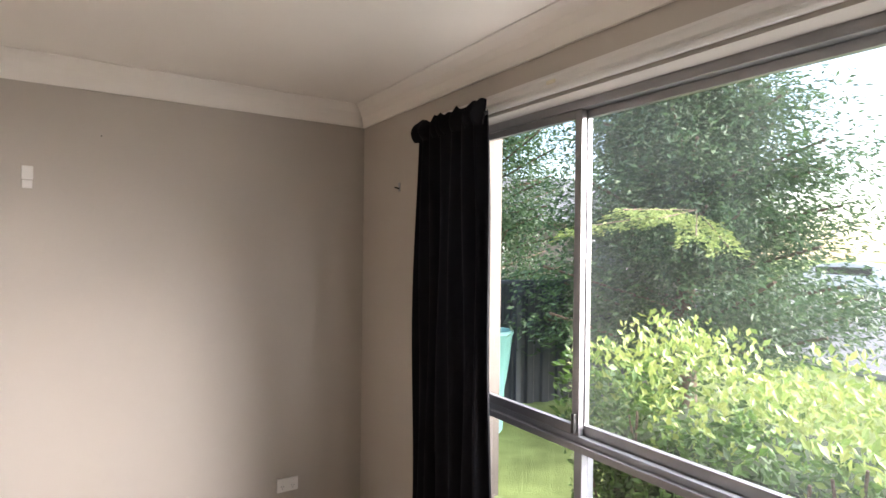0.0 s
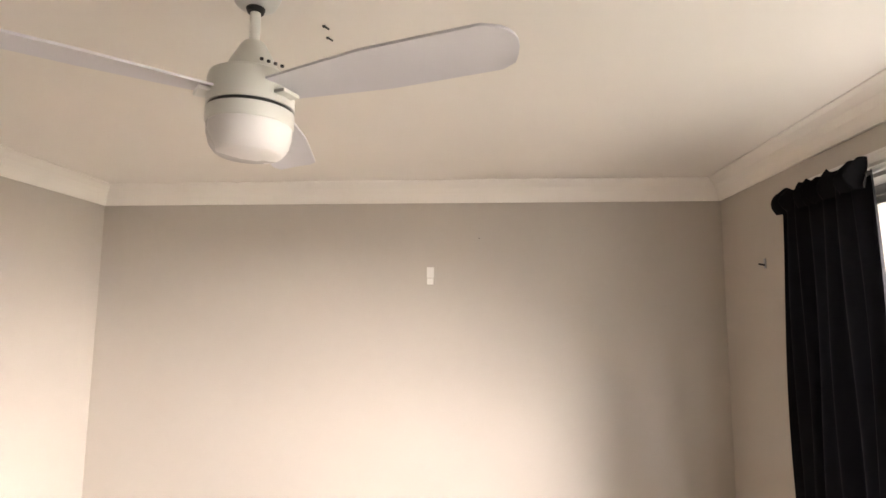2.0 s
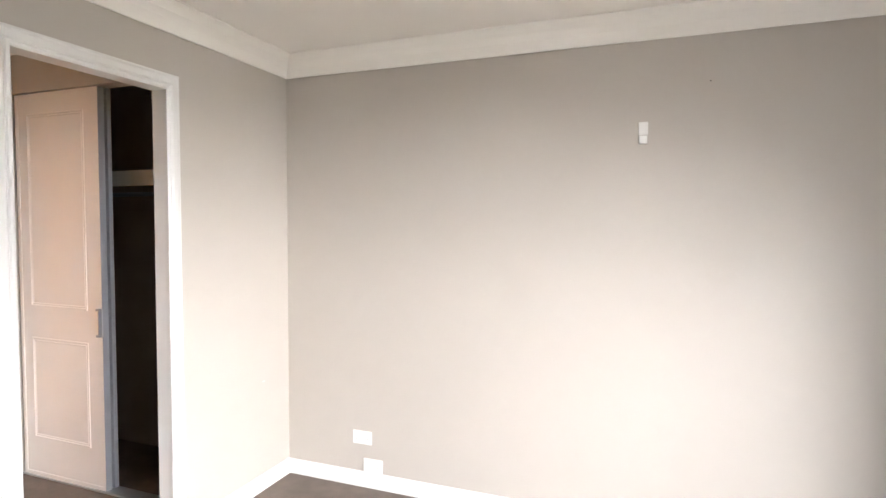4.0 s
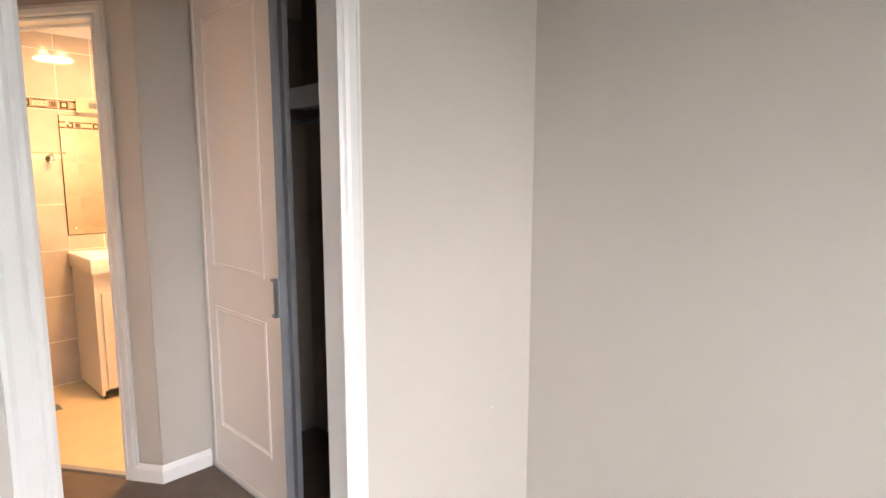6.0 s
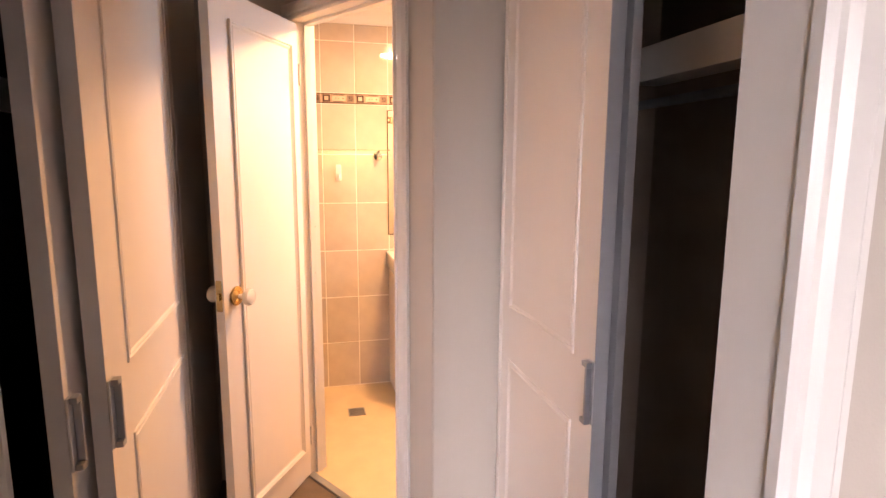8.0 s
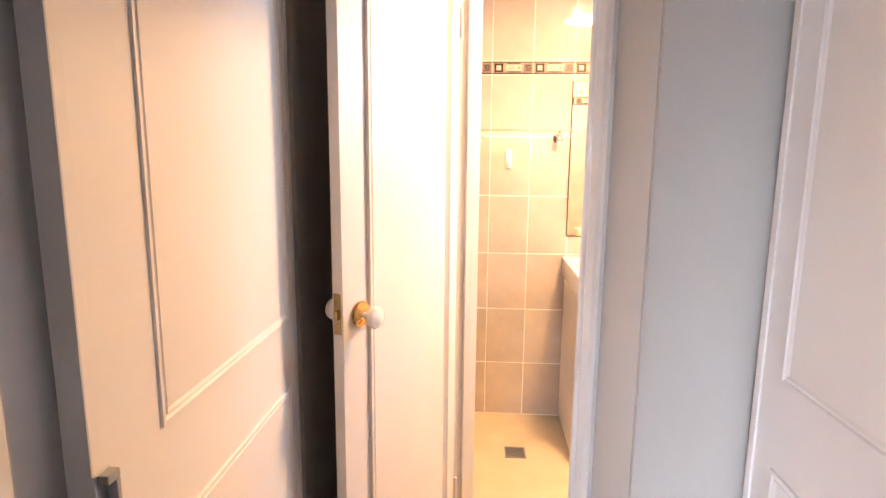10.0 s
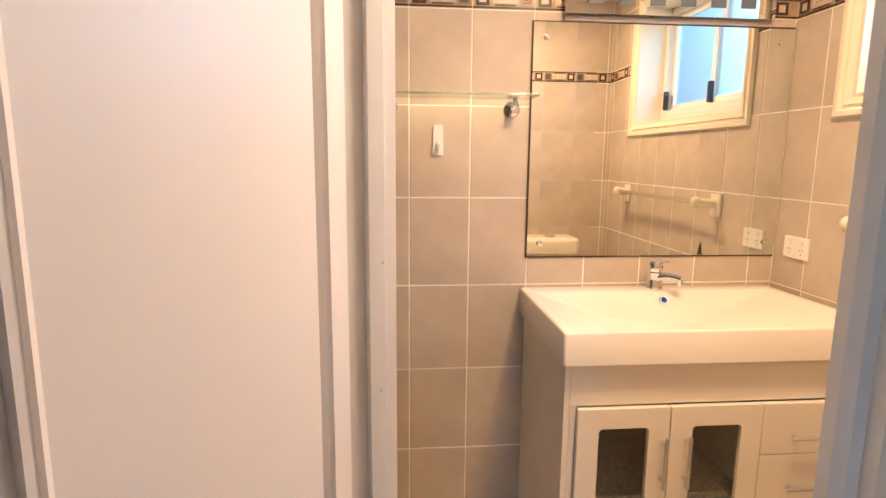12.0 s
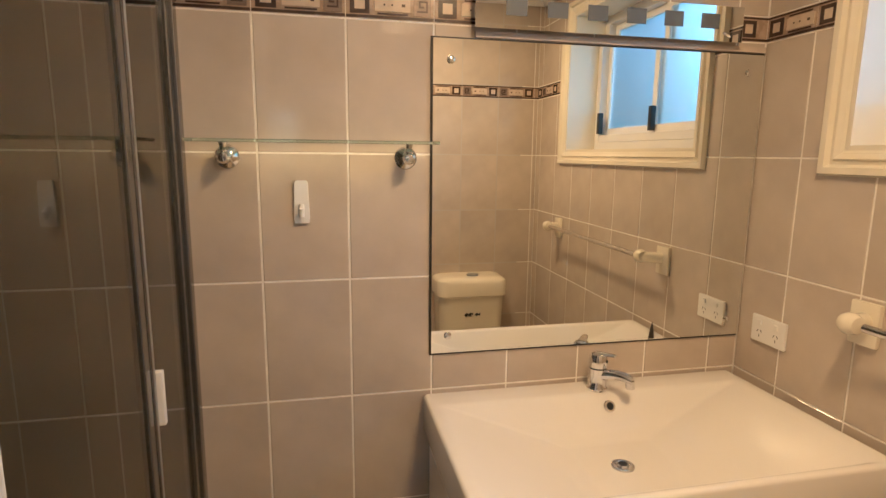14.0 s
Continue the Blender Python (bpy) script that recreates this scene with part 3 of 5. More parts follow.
ob = architrave("trim_3", WY1 - WY0, WZ1, pose(EX, WY1, 0, 0, 0, -90), "white moulded window architrave", z0=WZ0 + 0.02)

# ---- bathroom window ----
bwin = tagged(thing("window_2", "frosted sliding bathroom window in a deep cream reveal", "window"), kind="structure")
BY = BN + 0.15
part("window_frame", ring(bmesh.new(), BWX0 + 0.015, BWZ0 + 0.015, BWX1 - 0.015, BWZ1 - 0.015, 0.035, BY, BY + 0.06), M_TRIM, bwin)
part("window_sill", box((BWX0 + 0.051, BY + 0.002, BWZ0 + 0.0505), (BWX1 - 0.051, BY + 0.03, BWZ0 + 0.085), 0.003), M_TRIM, bwin)
mid = (BWX0 + BWX1) / 2
for x0, x1, y in ((BWX0 + 0.05, mid + 0.02, BY + 0.012), (mid - 0.02, BWX1 - 0.05, BY + 0.036)):
    s = part("sash", ring(bmesh.new(), x0, BWZ0 + 0.086, x1, BWZ1 - 0.051, 0.03, y, y + 0.02), M_PLAST, bwin, "white framed sliding sash")
    g = part("pane", box((x0 + 0.029, y + 0.008, BWZ0 + 0.115), (x1 - 0.029, y + 0.012, BWZ1 - 0.08)), M_FROST, s, "frosted glass pane")
    g.visible_shadow = False
for x in (mid - 0.006, BWX1 - 0.066):
    part("latch", box((x - 0.008, BY - 0.014, BWZ0 + 0.09), (x + 0.012, BY + 0.0105, BWZ0 + 0.19), 0.004), M_BLK, bwin, "black sash latch")
bm = ring(bmesh.new(), BWX0, BWZ0, BWX1, BWZ1, 0.0145, BN + 0.001, BY + 0.062)
part("reveal", bm, M_CREAM, bwin, "cream painted reveal")
bm = bmesh.new()
moulding(bm, BWX0 - 0.055, BWZ0 - 0.055, BWX1 + 0.055, BWZ1 + 0.055, 0.058, BN - 0.001, 0.014)
ring(bm, BWX0 - 0.055, BWZ0 - 0.055, BWX1 + 0.055, BWZ1 + 0.055, 0.052, BN - 0.004, BN + 0.004)
part("architrave", bm, M_CREAM, bwin, "cream painted window architrave")

# ---- bedroom things ----
FANP = (-0.063, 1.60)
fan = thing("ceiling_fan", "white three-blade ceiling fan with opal lamp", "ceiling fan", pose(FANP[0], FANP[1], 0.0))
part("canopy", lathe([(0.001, 2.399), (0.062, 2.399), (0.064, 2.385), (0.058, 2.345), (0.045, 2.318), (0.03, 2.309), (0.02, 2.309), (0.001, 2.312)], 36), M_FAN, fan, smooth=True)
part("rod", tube((0, 0, 2.20), (0, 0, 2.335), 0.0115, 20), M_FAN, fan, smooth=True)
part("ball_joint", lathe([(0.001, 2.32), (0.018, 2.318), (0.021, 2.3085), (0.018, 2.300), (0.001, 2.297)], 24), M_BLK, fan, "dark ball joint under the canopy", smooth=True)
part("motor_cone", lathe([(0.001, 2.232), (0.022, 2.232), (0.028, 2.225), (0.045, 2.195), (0.057, 2.172), (0.060, 2.1605), (0.001, 2.160)], 36), M_FAN, fan, smooth=True)
part("motor_housing", lathe([(0.001, 2.160), (0.075, 2.160), (0.090, 2.152), (0.093, 2.142), (0.0935, 2.086), (0.001, 2.086)], 48), M_FAN, fan, smooth=True)
part("groove", lathe([(0.001, 2.0859), (0.089, 2.0859), (0.089, 2.0781), (0.001, 2.0781)], 48), M_BLK, fan, "dark shadow groove in the housing")
part("lamp_housing", lathe([(0.001, 2.078), (0.0935, 2.078), (0.0935, 2.052), (0.091, 2.048), (0.001, 2.048)], 48), M_FAN, fan, smooth=True)
part("lamp_glass", lathe([(0.001, 2.0479), (0.0905, 2.0479), (0.090, 2.03), (0.083, 2.005), (0.072, 1.992), (0.066, 1.988), (0.03, 1.985), (0.001, 1.984)], 48), M_OPAL, fan, "opal glass lamp bowl", smooth=True)
for k in range(3):
    a = -19 + 120 * k
    bm = bmesh.new()
    n, m_ = 18, 6
    rows_ = []
    for side in (0, 1):
        grid = []
        for i in range(n + 1):
            u = i / n
            r = 0.085 + 0.527 * u
            w = 0.085 + 0.048 * min(u * 2.2, 1)
            end = 0.0 if u < 0.93 else ((u - 0.93) / 0.07) ** 2 * 0.02
            row = []
            for j in range(m_ + 1):
                v = j / m_ - 0.5
                y = v * (w - 2 * end) - 0.012
                z = 2.125 - v * w * 0.15 - 0.006 * (2 * v) ** 2 - side * 0.005
                row.append(bm.verts.new((r - 0.018 * (2 * v) ** 2 * (u > 0.9), y, z)))
            grid.append(row)
        rows_.append(grid)
        for i in range(n):
            for j in range(m_):
                bm.faces.new((grid[i][j], grid[i + 1][j], grid[i + 1][j + 1], grid[i][j + 1]))
    A, B = rows_
    for i in range(n):
        for j in (0, m_):
            bm.faces.new((A[i][j], A[i + 1][j], B[i + 1][j], B[i][j]))
    for j in range(m_):
        for i in (0, n):
            bm.faces.new((A[i][j], A[i][j + 1], B[i][j + 1], B[i][j]))
    bmesh.ops.transform(bm, matrix=pose(0, 0, 0, 0, 0, a), verts=bm.verts)
    blade = part("blade", bm, M_BLADE, fan, "pale grey-white fan blade", smooth=True)
    bm = box((0.060, -0.03, 2.100), (0.115, 0.02, 2.108), 0.002)
    bmesh.ops.transform(bm, matrix=pose(0, 0, 0, 0, 0, a), verts=bm.verts)
    part("blade_iron", bm, M_FAN, blade)
for k in range(4):
    part("screw", lathe([(0.001, 0.004), (0.004, 0.004), (0.004, 0), (0.001, 0)], 10), M_BLK, fan).matrix_basis = pose(0.045 + 0.012 * k, -0.06 + 0.008 * k, 2.168 - 0.002 * k)
fan.scale = (0.94, 0.94, 1.0)
for x, y in ((0.012, 1.84), (0.005, 1.90)):
    bm = tube((x, y, 2.3985), (x + 0.012, y + 0.006, 2.392), 0.0025, 8)
    bx(bm, (x - 0.004, y - 0.004, 2.396), (x + 0.004, y + 0.004, 2.3995))
    tagged(part("ceiling_hook", bm, M_BLK), "small dark screw hook in the ceiling", "hook", "ceiling hooks")

# black curtain: a folded cloth gathered on a short rod
cur = thing("curtain", "black gathered curtain with a ruffled heading", "curtain")
bm = bmesh.new()
NU, NZ = 120, 40
grid = []
for j in range(NZ + 1):
    z = 0.03 + (2.125 - 0.03) * j / NZ
    row = []
    for i in range(NU + 1):
        u = i / NU
        top = j / NZ
        spread = 1.0 - 0.12 * top ** 3
        y = 2.543 + (u - 0.5) * 0.57 * spread - 0.02 * (1 - top)
        fold = math.sin(u * 2 * math.pi * 6.5 + 0.6 * math.sin(u * 9)) * 0.032 * (0.75 + 0.25 * math.sin(u * 21))
        x = 1.605 + fold * (1 - 0.35 * top) + 0.008 * math.sin(z * 4 + u * 12)
        row.append(bm.verts.new((x, y, z)))
    grid.append(row)
for j in range(NZ):
    for i in range(NU):
        bm.faces.new((grid[j][i], grid[j][i + 1], grid[j + 1][i + 1], grid[j + 1][i]))
bmesh.ops.solidify(bm, geom=bm.faces[:], thickness=0.003)
part("cloth", bm, M_BLACK, cur, smooth=True)
bm = bmesh.new()
grid = []
for j in range(7):
    row = []
    for i in range(161):
        u = i / 160
        h = j / 6
        y = 2.538 + (u - 0.5) * (0.49 + 0.03 * h)
        amp = 0.012 + 0.020 * math.sin(math.pi * h) * (0.7 + 0.5 * math.sin(u * 17))
        x = 1.60 + math.sin(u * 2 * math.pi * 8 + 1.9 * math.sin(u * 11) + 2.2 * h) * amp - 0.014 * math.sin(math.pi * h)
        z = 2.066 + 0.088 * h + h * (0.008 * math.sin(u * 23) + 0.006 * math.sin(u * 57 + 1))
        row.append(bm.verts.new((x - 0.012, y, z)))
    grid.append(row)
for j in range(6):
    for i in range(160):
        bm.faces.new((grid[j][i], grid[j][i + 1], grid[j + 1][i + 1], grid[j + 1][i]))
bmesh.ops.solidify(bm, geom=bm.faces[:], thickness=0.003)
part("heading", bm, M_BLACK, cur, "ruffled curtain heading", smooth=True)
part("rod", tube((1.605, 2.29, 2.11), (1.605, 2.82, 2.11), 0.008), M_BLK, cur)
part("bracket", tube((1.605, 2.80, 2.11), (EX - 0.001, 2.80, 2.11), 0.006), M_BLK, cur)

hk = thing("wall_hook", "white adhesive picture hook on the taupe wall", "hook")
part("plate", box((0.102, NY - 0.006, 1.868), (0.143, NY - 0.0005, 1.927), 0.004), M_PLAST, hk)
part("lower_plate", box((0.104, NY - 0.009, 1.830), (0.141, NY - 0.0005, 1.866), 0.004), M_PLAST, hk)
tagged(part("nail", tube((0.392, NY, 2.088), (0.392, NY - 0.008, 2.086), 0.003, 8), M_BLK), "tiny dark nail in the wall", "nail")
ev = thing("tieback_hook", "small dark curtain tieback bracket on the wall", "hook")
part("plate", box((EX - 0.004, 3.136, 1.885), (EX - 0.0005, 3.154, 1.93), 0.001), M_ALUD, ev)
part("arm", tube((EX - 0.004, 3.145, 1.90), (EX - 0.03, 3.145, 1.905), 0.004, 8), M_BLK, ev)
pl = thing("curtain_bracket", "small pale bracket on the window architrave", "bracket")
part("plate", box((EX - 0.024, 2.00, 2.168), (EX - 0.0185, 2.04, 2.18), 0.001), M_CREAM, pl)


def outlet(m, label, switches=2):
    """A double power point; face along -y, centred on the origin."""
    o = thing("power_point", label, "power point", m, group="power points")
    part("plate", box((-0.058, -0.010, -0.037), (0.058, -0.0005, 0.037), 0.004), M_PLAST, o)
    for sx in (-0.028, 0.028):
        part("switch", box((sx - 0.007, -0.0145, 0.012), (sx + 0.007, -0.0098, 0.026), 0.002), M_PLAST, o)
        bm = bmesh.new()
        for dx, dz, rz in ((-0.006, -0.006, 30), (0.006, -0.006, -30), (0, -0.019, 0)):
            b2 = box((-0.001, -0.0102, -0.004), (0.001, -0.0096, 0.004))
            bmesh.ops.transform(b2, matrix=pose(sx + dx, 0, dz, 0, rz, 0), verts=b2.verts)
            me_ = bpy.data.meshes.new("t")
            b2.to_mesh(me_)
            b2.free()
            bm.from_mesh(me_)
            bpy.data.meshes.remove(me_)
        part("socket", bm, M_BLK, o, "dark socket slots")
    return o


outlet(pose(1.268, NY, 0.305), "white double power point near the window corner")
outlet(pose(-1.316, NY, 0.276), "white double power point above the skirting")
outlet(pose(-1.25, NY, 0.125), "second white power point just above the skirting")
outlet(pose(-4.863, BN, 1.052), "white double power point on beige tiles beside mirror")
tagged(part("wall_scuff", box((WX + 0.0003, 3.352, 0.594), (WX + 0.0009, 3.374, 0.600)), M_GAP), "faint grey scuff mark on the wall", "scuff")

# ---- robes' insides ----
for nm, y0, y1, lab in (("robe_shelf", 3.20, NY - 0.013, "white robe shelf with a deep front fascia"), ("robe_shelf", 1.302, 1.62, "white shelf with fascia in the dark robe")):
    s = thing(nm, lab, "shelf", group="robe shelves")
    xa, xb = (-3.227, WX2 - 0.013) if y0 > 2 else (-3.99, WX2 - 0.013)
    part("board", box((xa, y0 + (0.019 if y0 > 2 else 0), 1.735 - (0.085 if y0 < 2 else 0)), (xb, y1 - (0 if y0 > 2 else 0.019), 1.752 - (0.085 if y0 < 2 else 0))), M_SHELF, s)
    f0 = y0 if y0 > 2 else y1 - 0.018
    dz = 0 if y0 > 2 else -0.085
    part("fascia", box((xa, f0, 1.672 + dz), (xb, f0 + 0.018, 1.757 + dz), 0.002), M_SHELF, s)
rr_ = thing("hanging_rail", "dark steel hanging rail in the robe", "rail", group="hanging rails")
part("tube", tube((-3.227, 3.29, 1.628), (WX2 - 0.013, 3.29, 1.628), 0.0125), M_ALUD, rr_, smooth=True)
part("socket", tube((-3.2279, 3.29, 1.628), (-3.215, 3.29, 1.628), 0.02), M_ALUD, rr_)

cab = thing("robe_shelving_unit", "white melamine shelving unit with peg holes", "shelving unit")
CX0, CX1, CY0, CY1 = -2.549, -1.96, 1.33, 1.81
part("side_panel", box((CX0, CY0, 0.012), (CX0 + 0.017, CY1, 1.545), 0.001), M_SHELF, cab)
part("side_panel", box((CX1 - 0.017, CY0, 0.012), (CX1, CY1, 1.545), 0.001), M_SHELF, cab)
part("top_board", box((CX0 - 0.004, CY0, 1.5455), (CX1, CY1 + 0.004, 1.563), 0.001), M_SHELF, cab)
part("back", box((CX0 + 0.0175, CY0, 0.012), (CX1 - 0.0175, CY0 + 0.004, 1.545)), M_SHELF, cab)
for z in (1.085, 0.66, 0.25):
    part("shelf", box((CX0 + 0.0175, CY0 + 0.005, z), (CX1 - 0.0175, CY1, z + 0.018), 0.001), M_SHELF, cab)
for k in range(21):
    part("peg_hole", tube((CX0 + 0.0168, 1.745, 0.42 + 0.05 * k), (CX0 + 0.0178, 1.745, 0.42 + 0.05 * k), 0.0034, 10), M_BLK, cab)
for k, y in enumerate((1.765, 1.70, 1.635)):
    h = part("hook", box((CX0 + 0.0175, y - 0.012, 1.455), (CX0 + 0.0215, y + 0.012, 1.535), 0.002), M_PLAST, cab, "white plastic adhesive hook")
    part("prong", tube((CX0 + 0.0216, y, 1.485), (CX0 + 0.035, y, 1.475), 0.004, 8, tube((CX0 + 0.033, y, 1.4745), (CX0 + 0.042, y, 1.492), 0.004, 8)), M_PLAST, h)

# ---- bathroom things ----
mir = thing("wall_mirror", "frameless mirror screwed to tiles, corroded edge", "mirror")
MY0, MY1, MZ0, MZ1 = 2.868, 3.776, 1.009, 1.785
part("backing", box((BX + 0.0003, MY0 - 0.005, MZ0 - 0.005), (BX + 0.004, MY1, MZ1 + 0.004)), M_EDGE, mir, "dark mirror edge")
part("glass", box((BX + 0.0041, MY0, MZ0), (BX + 0.007, MY1 - 0.002, MZ1)), M_MIRROR, mir)
rng = random.Random(5)
bm = bmesh.new()
y = MY0 + 0.2
while y < MY1 - 0.02:
    w = rng.uniform(0.008, 0.03)
    h = rng.uniform(0.002, 0.007)
    prism([(-h, 0), (h, 0), (h * 0.4, w), (-h * 0.5, w * 0.8)], 0.0, 0.0004, bm)
    for v in bm.verts[-8:]:
        v.co = Vector((BX + 0.0072 + v.co.z, y + v.co.y, MZ0 + abs(v.co.x)))
    y += w * 1.1
blob = [(3.488, MZ0 + 0.002), (3.506, MZ0 + 0.002), (3.502, MZ0 + 0.03), (3.497, MZ0 + 0.052), (3.492, MZ0 + 0.03)]
vs = [bm.verts.new((BX + 0.0074, a, b)) for a, b in blob]
bm.faces.new(vs)
part("corrosion", bm, M_EDGE, mir, "dark corrosion along the lower edge")
for y, z in ((2.911, 1.737), (3.728, 1.738), (2.911, 1.055), (3.735, 1.055)):
    b_ = lathe([(0.001, 0), (0.010, 0), (0.009, 0.004), (0.004, 0.006), (0.001, 0.006)], 20)
    bmesh.ops.transform(b_, matrix=pose(BX + 0.007, y, z, 0, 90, 0), verts=b_.verts)
    part("screw_cap", b_, M_CHROME, mir, "chrome dome screw cap", smooth=True)

lb = thing("vanity_light", "mirror-faced vanity light with frosted square windows", "wall light")
part("body", box((BX + 0.0005, 2.97, 1.815), (BX + 0.028, 3.668, 1.888), 0.002), M_ALUD, lb)
part("mirror_face", box((BX + 0.0285, 2.962, 1.808), (BX + 0.034, 3.676, 1.894)), M_MIRROR, lb)
for k in range(6):
    yc = 3.062 + 0.1035 * k
    part("window_square", box((BX + 0.0341, yc - 0.026, 1.838), (BX + 0.0350, yc + 0.026, 1.874)), M_FROSTSQ, lb, "frosted grey square")
part("cord", tube((BX + 0.036, 3.62, 1.83), (BX + 0.036, 3.64, 1.82), 0.002, 8), M_CHROME, lb)
strip = tagged(part("cover_strip", box((BX + 0.0005, 2.97, 1.7905), (BX + 0.008, 3.776, 1.806), 0.001), M_TILE), "narrow beige tile strip above the mirror", "tile strip")

sh = thing("glass_shelf", "glass bathroom shelf on two chrome posts", "shelf")
part("glass", box((BX + 0.012, 2.335, 1.536), (BX + 0.128, 2.862, 1.543), 0.001), M_SHELFGLASS, sh, "clear glass with a green edge").visible_shadow = False
for y in (2.397, 2.803):
    b_ = lathe([(0.001, 0), (0.026, 0), (0.027, 0.004), (0.022, 0.010), (0.013, 0.014), (0.010, 0.03), (0.011, 0.042), (0.014, 0.046), (0.015, 0.056), (0.010, 0.064), (0.001, 0.066)], 28)
    bmesh.ops.transform(b_, matrix=pose(BX + 0.0005, y, 1.505, 0, 90, 0), verts=b_.verts)
    br = part("bracket", b_, M_CHROME, sh, "chrome shelf post", smooth=True)
    part("clamp", lathe([(0.001, 1.512), (0.009, 1.512), (0.012, 1.52), (0.007, 1.526), (0.010, 1.5355), (0.001, 1.5358)], 20), M_CHROME, br, smooth=True).location = (BX + 0.05, y, 0)

wh = thing("adhesive_hook", "white plastic adhesive hook on beige tile", "hook")
bm = prism([(-0.016, -0.05), (0.016, -0.05), (0.018, -0.04), (0.015, 0.045), (0.011, 0.05), (-0.011, 0.05), (-0.015, 0.045), (-0.018, -0.04)], 0.0, 0.008)
bmesh.ops.transform(bm, matrix=Matrix(((0, 0, 1, BX + 0.0005), (1, 0, 0, 2.557), (0, 1, 0, 1.402), (0, 0, 0, 1))), verts=bm.verts)
part("plate", bm, M_PLAST, wh)
part("prong", tube((BX + 0.009, 2.557, 1.395), (BX + 0.022, 2.557, 1.372), 0.006, 12, tube((BX + 0.021, 2.557, 1.370), (BX + 0.026, 2.557, 1.388), 0.006, 12)), M_PLAST, wh, smooth=True)

van = thing("vanity_cabinet", "white vanity cabinet with glazed doors and drawers", "cabinet")
VX, VF, VY0, VY1 = BX + 0.02, -4.49, 2.863, 3.742
part("side_panel", box((VX, VY0, 0.03), (VF, VY0 + 0.016, 0.806)), M_VAN, van)
part("side_panel", box((VX, VY1 - 0.016, 0.03), (VF, VY1, 0.806)), M_VAN, van)
part("back", box((VX, VY0 + 0.0165, 0.03), (VX + 0.008, VY1 - 0.0165, 0.80)), M_VAN, van)
part("floor_board", box((VX + 0.0085, VY0 + 0.0165, 0.06), (VF - 0.002, VY1 - 0.0165, 0.076)), M_LINER, van)
part("divider", box((VX + 0.0085, 3.420, 0.0765), (VF - 0.002, 3.436, 0.68)), M_VAN, van)
part("shelf", box((VX + 0.0085, VY0 + 0.0165, 0.375), (VF - 0.03, 3.4195, 0.392)), M_LINER, van, "shelf with patterned grey liner")
part("top_rail", box((VF - 0.018, VY0 + 0.0165, 0.684), (VF + 0.001, VY1 - 0.0165, 0.806)), M_VAN, van)
part("stile", box((VF - 0.018, VY0 + 0.0165, 0.06), (VF + 0.001, 2.896, 0.6835)), M_VAN, van)
part("stile", box((VF - 0.018, 3.722, 0.06), (VF + 0.001, VY1 - 0.0165, 0.6835)), M_VAN, van)
for y in (VY0 + 0.03, VY1 - 0.03):
    for x in (VX + 0.03, VF - 0.03):
        part("foot", lathe([(0.001, 0.0045), (0.014, 0.0045), (0.014, 0.0295), (0.001, 0.0295)], 14), M_BLK, van).location = (x, y, 0)


def bar(parent, a, b):
    """A round bar pull between a and b, standing off the front."""
    a, b = Vector(a), Vector(b)
    h = part("handle", tube(a, b, 0.005, 12), M_ALU, parent, "brushed steel bar handle", smooth=True)
    for f_ in (0.14, 0.86):
        p = a.lerp(b, f_)
        part("post", tube(p - Vector((0.0045, 0, 0)), p - Vector((0.0265, 0, 0)), 0.004, 10), M_ALU, h)


for y0, y1, g0, g1, hy in ((2.898, 3.1575, 2.958, 3.099, 3.138), (3.1605, 3.425, 3.224, 3.366, 3.206)):
    bm = bmesh.new()
    for a, b in (((VF, y0, 0.075), (VF + 0.018, g0, 0.679)), ((VF, g1, 0.075), (VF + 0.018, y1, 0.679)),
                 ((VF, g0, 0.622), (VF + 0.018, g1, 0.679)), ((VF, g0, 0.075), (VF + 0.018, g1, 0.215))):
        bx(bm, a, b)
    for yy, zz, sy, sz in ((g0, 0.622, 1, -1), (g1, 0.622, -1, -1), (g0, 0.215, 1, 1), (g1, 0.215, -1, 1)):
        r = 0.012
        arc = [(yy, zz)] + [(yy + sy * (r - r * math.sin(q)), zz + sz * (r - r * math.cos(q))) for q in [i * math.pi / 8 for i in range(5)]]
        lo = [bm.verts.new((VF + 0.0003, a, b)) for a, b in arc]
        hi = [bm.verts.new((VF + 0.0178, a, b)) for a, b in arc]
        bm.faces.new(lo), bm.faces.new(hi)
        for i in range(len(arc)):
            j = (i + 1) % len(arc)
            bm.faces.new((lo[i], lo[j], hi[j], hi[i]))
    d = part("door", bm, M_VAN, van, "white door with a glazed opening")
    g = part("pane", box((VF + 0.002, g0 - 0.0, 0.215), (VF + 0.006, g1, 0.622)), M_GLASS, d)
    bar(d, (VF + 0.045, hy, 0.602), (VF + 0.045, hy, 0.452))
for z0, z1 in ((0.529, 0.679), (0.376, 0.526), (0.223, 0.373), (0.075, 0.220)):
    d = part("drawer", box((VF, 3.428, z0), (VF + 0.018, 3.720, z1), 0.0015), M_VAN, van, "white drawer front")
    bar(d, (VF + 0.045, 3.50, (z0 + z1) / 2 - 0.018), (VF + 0.045, 3.655, (z0 + z1) / 2 - 0.018))

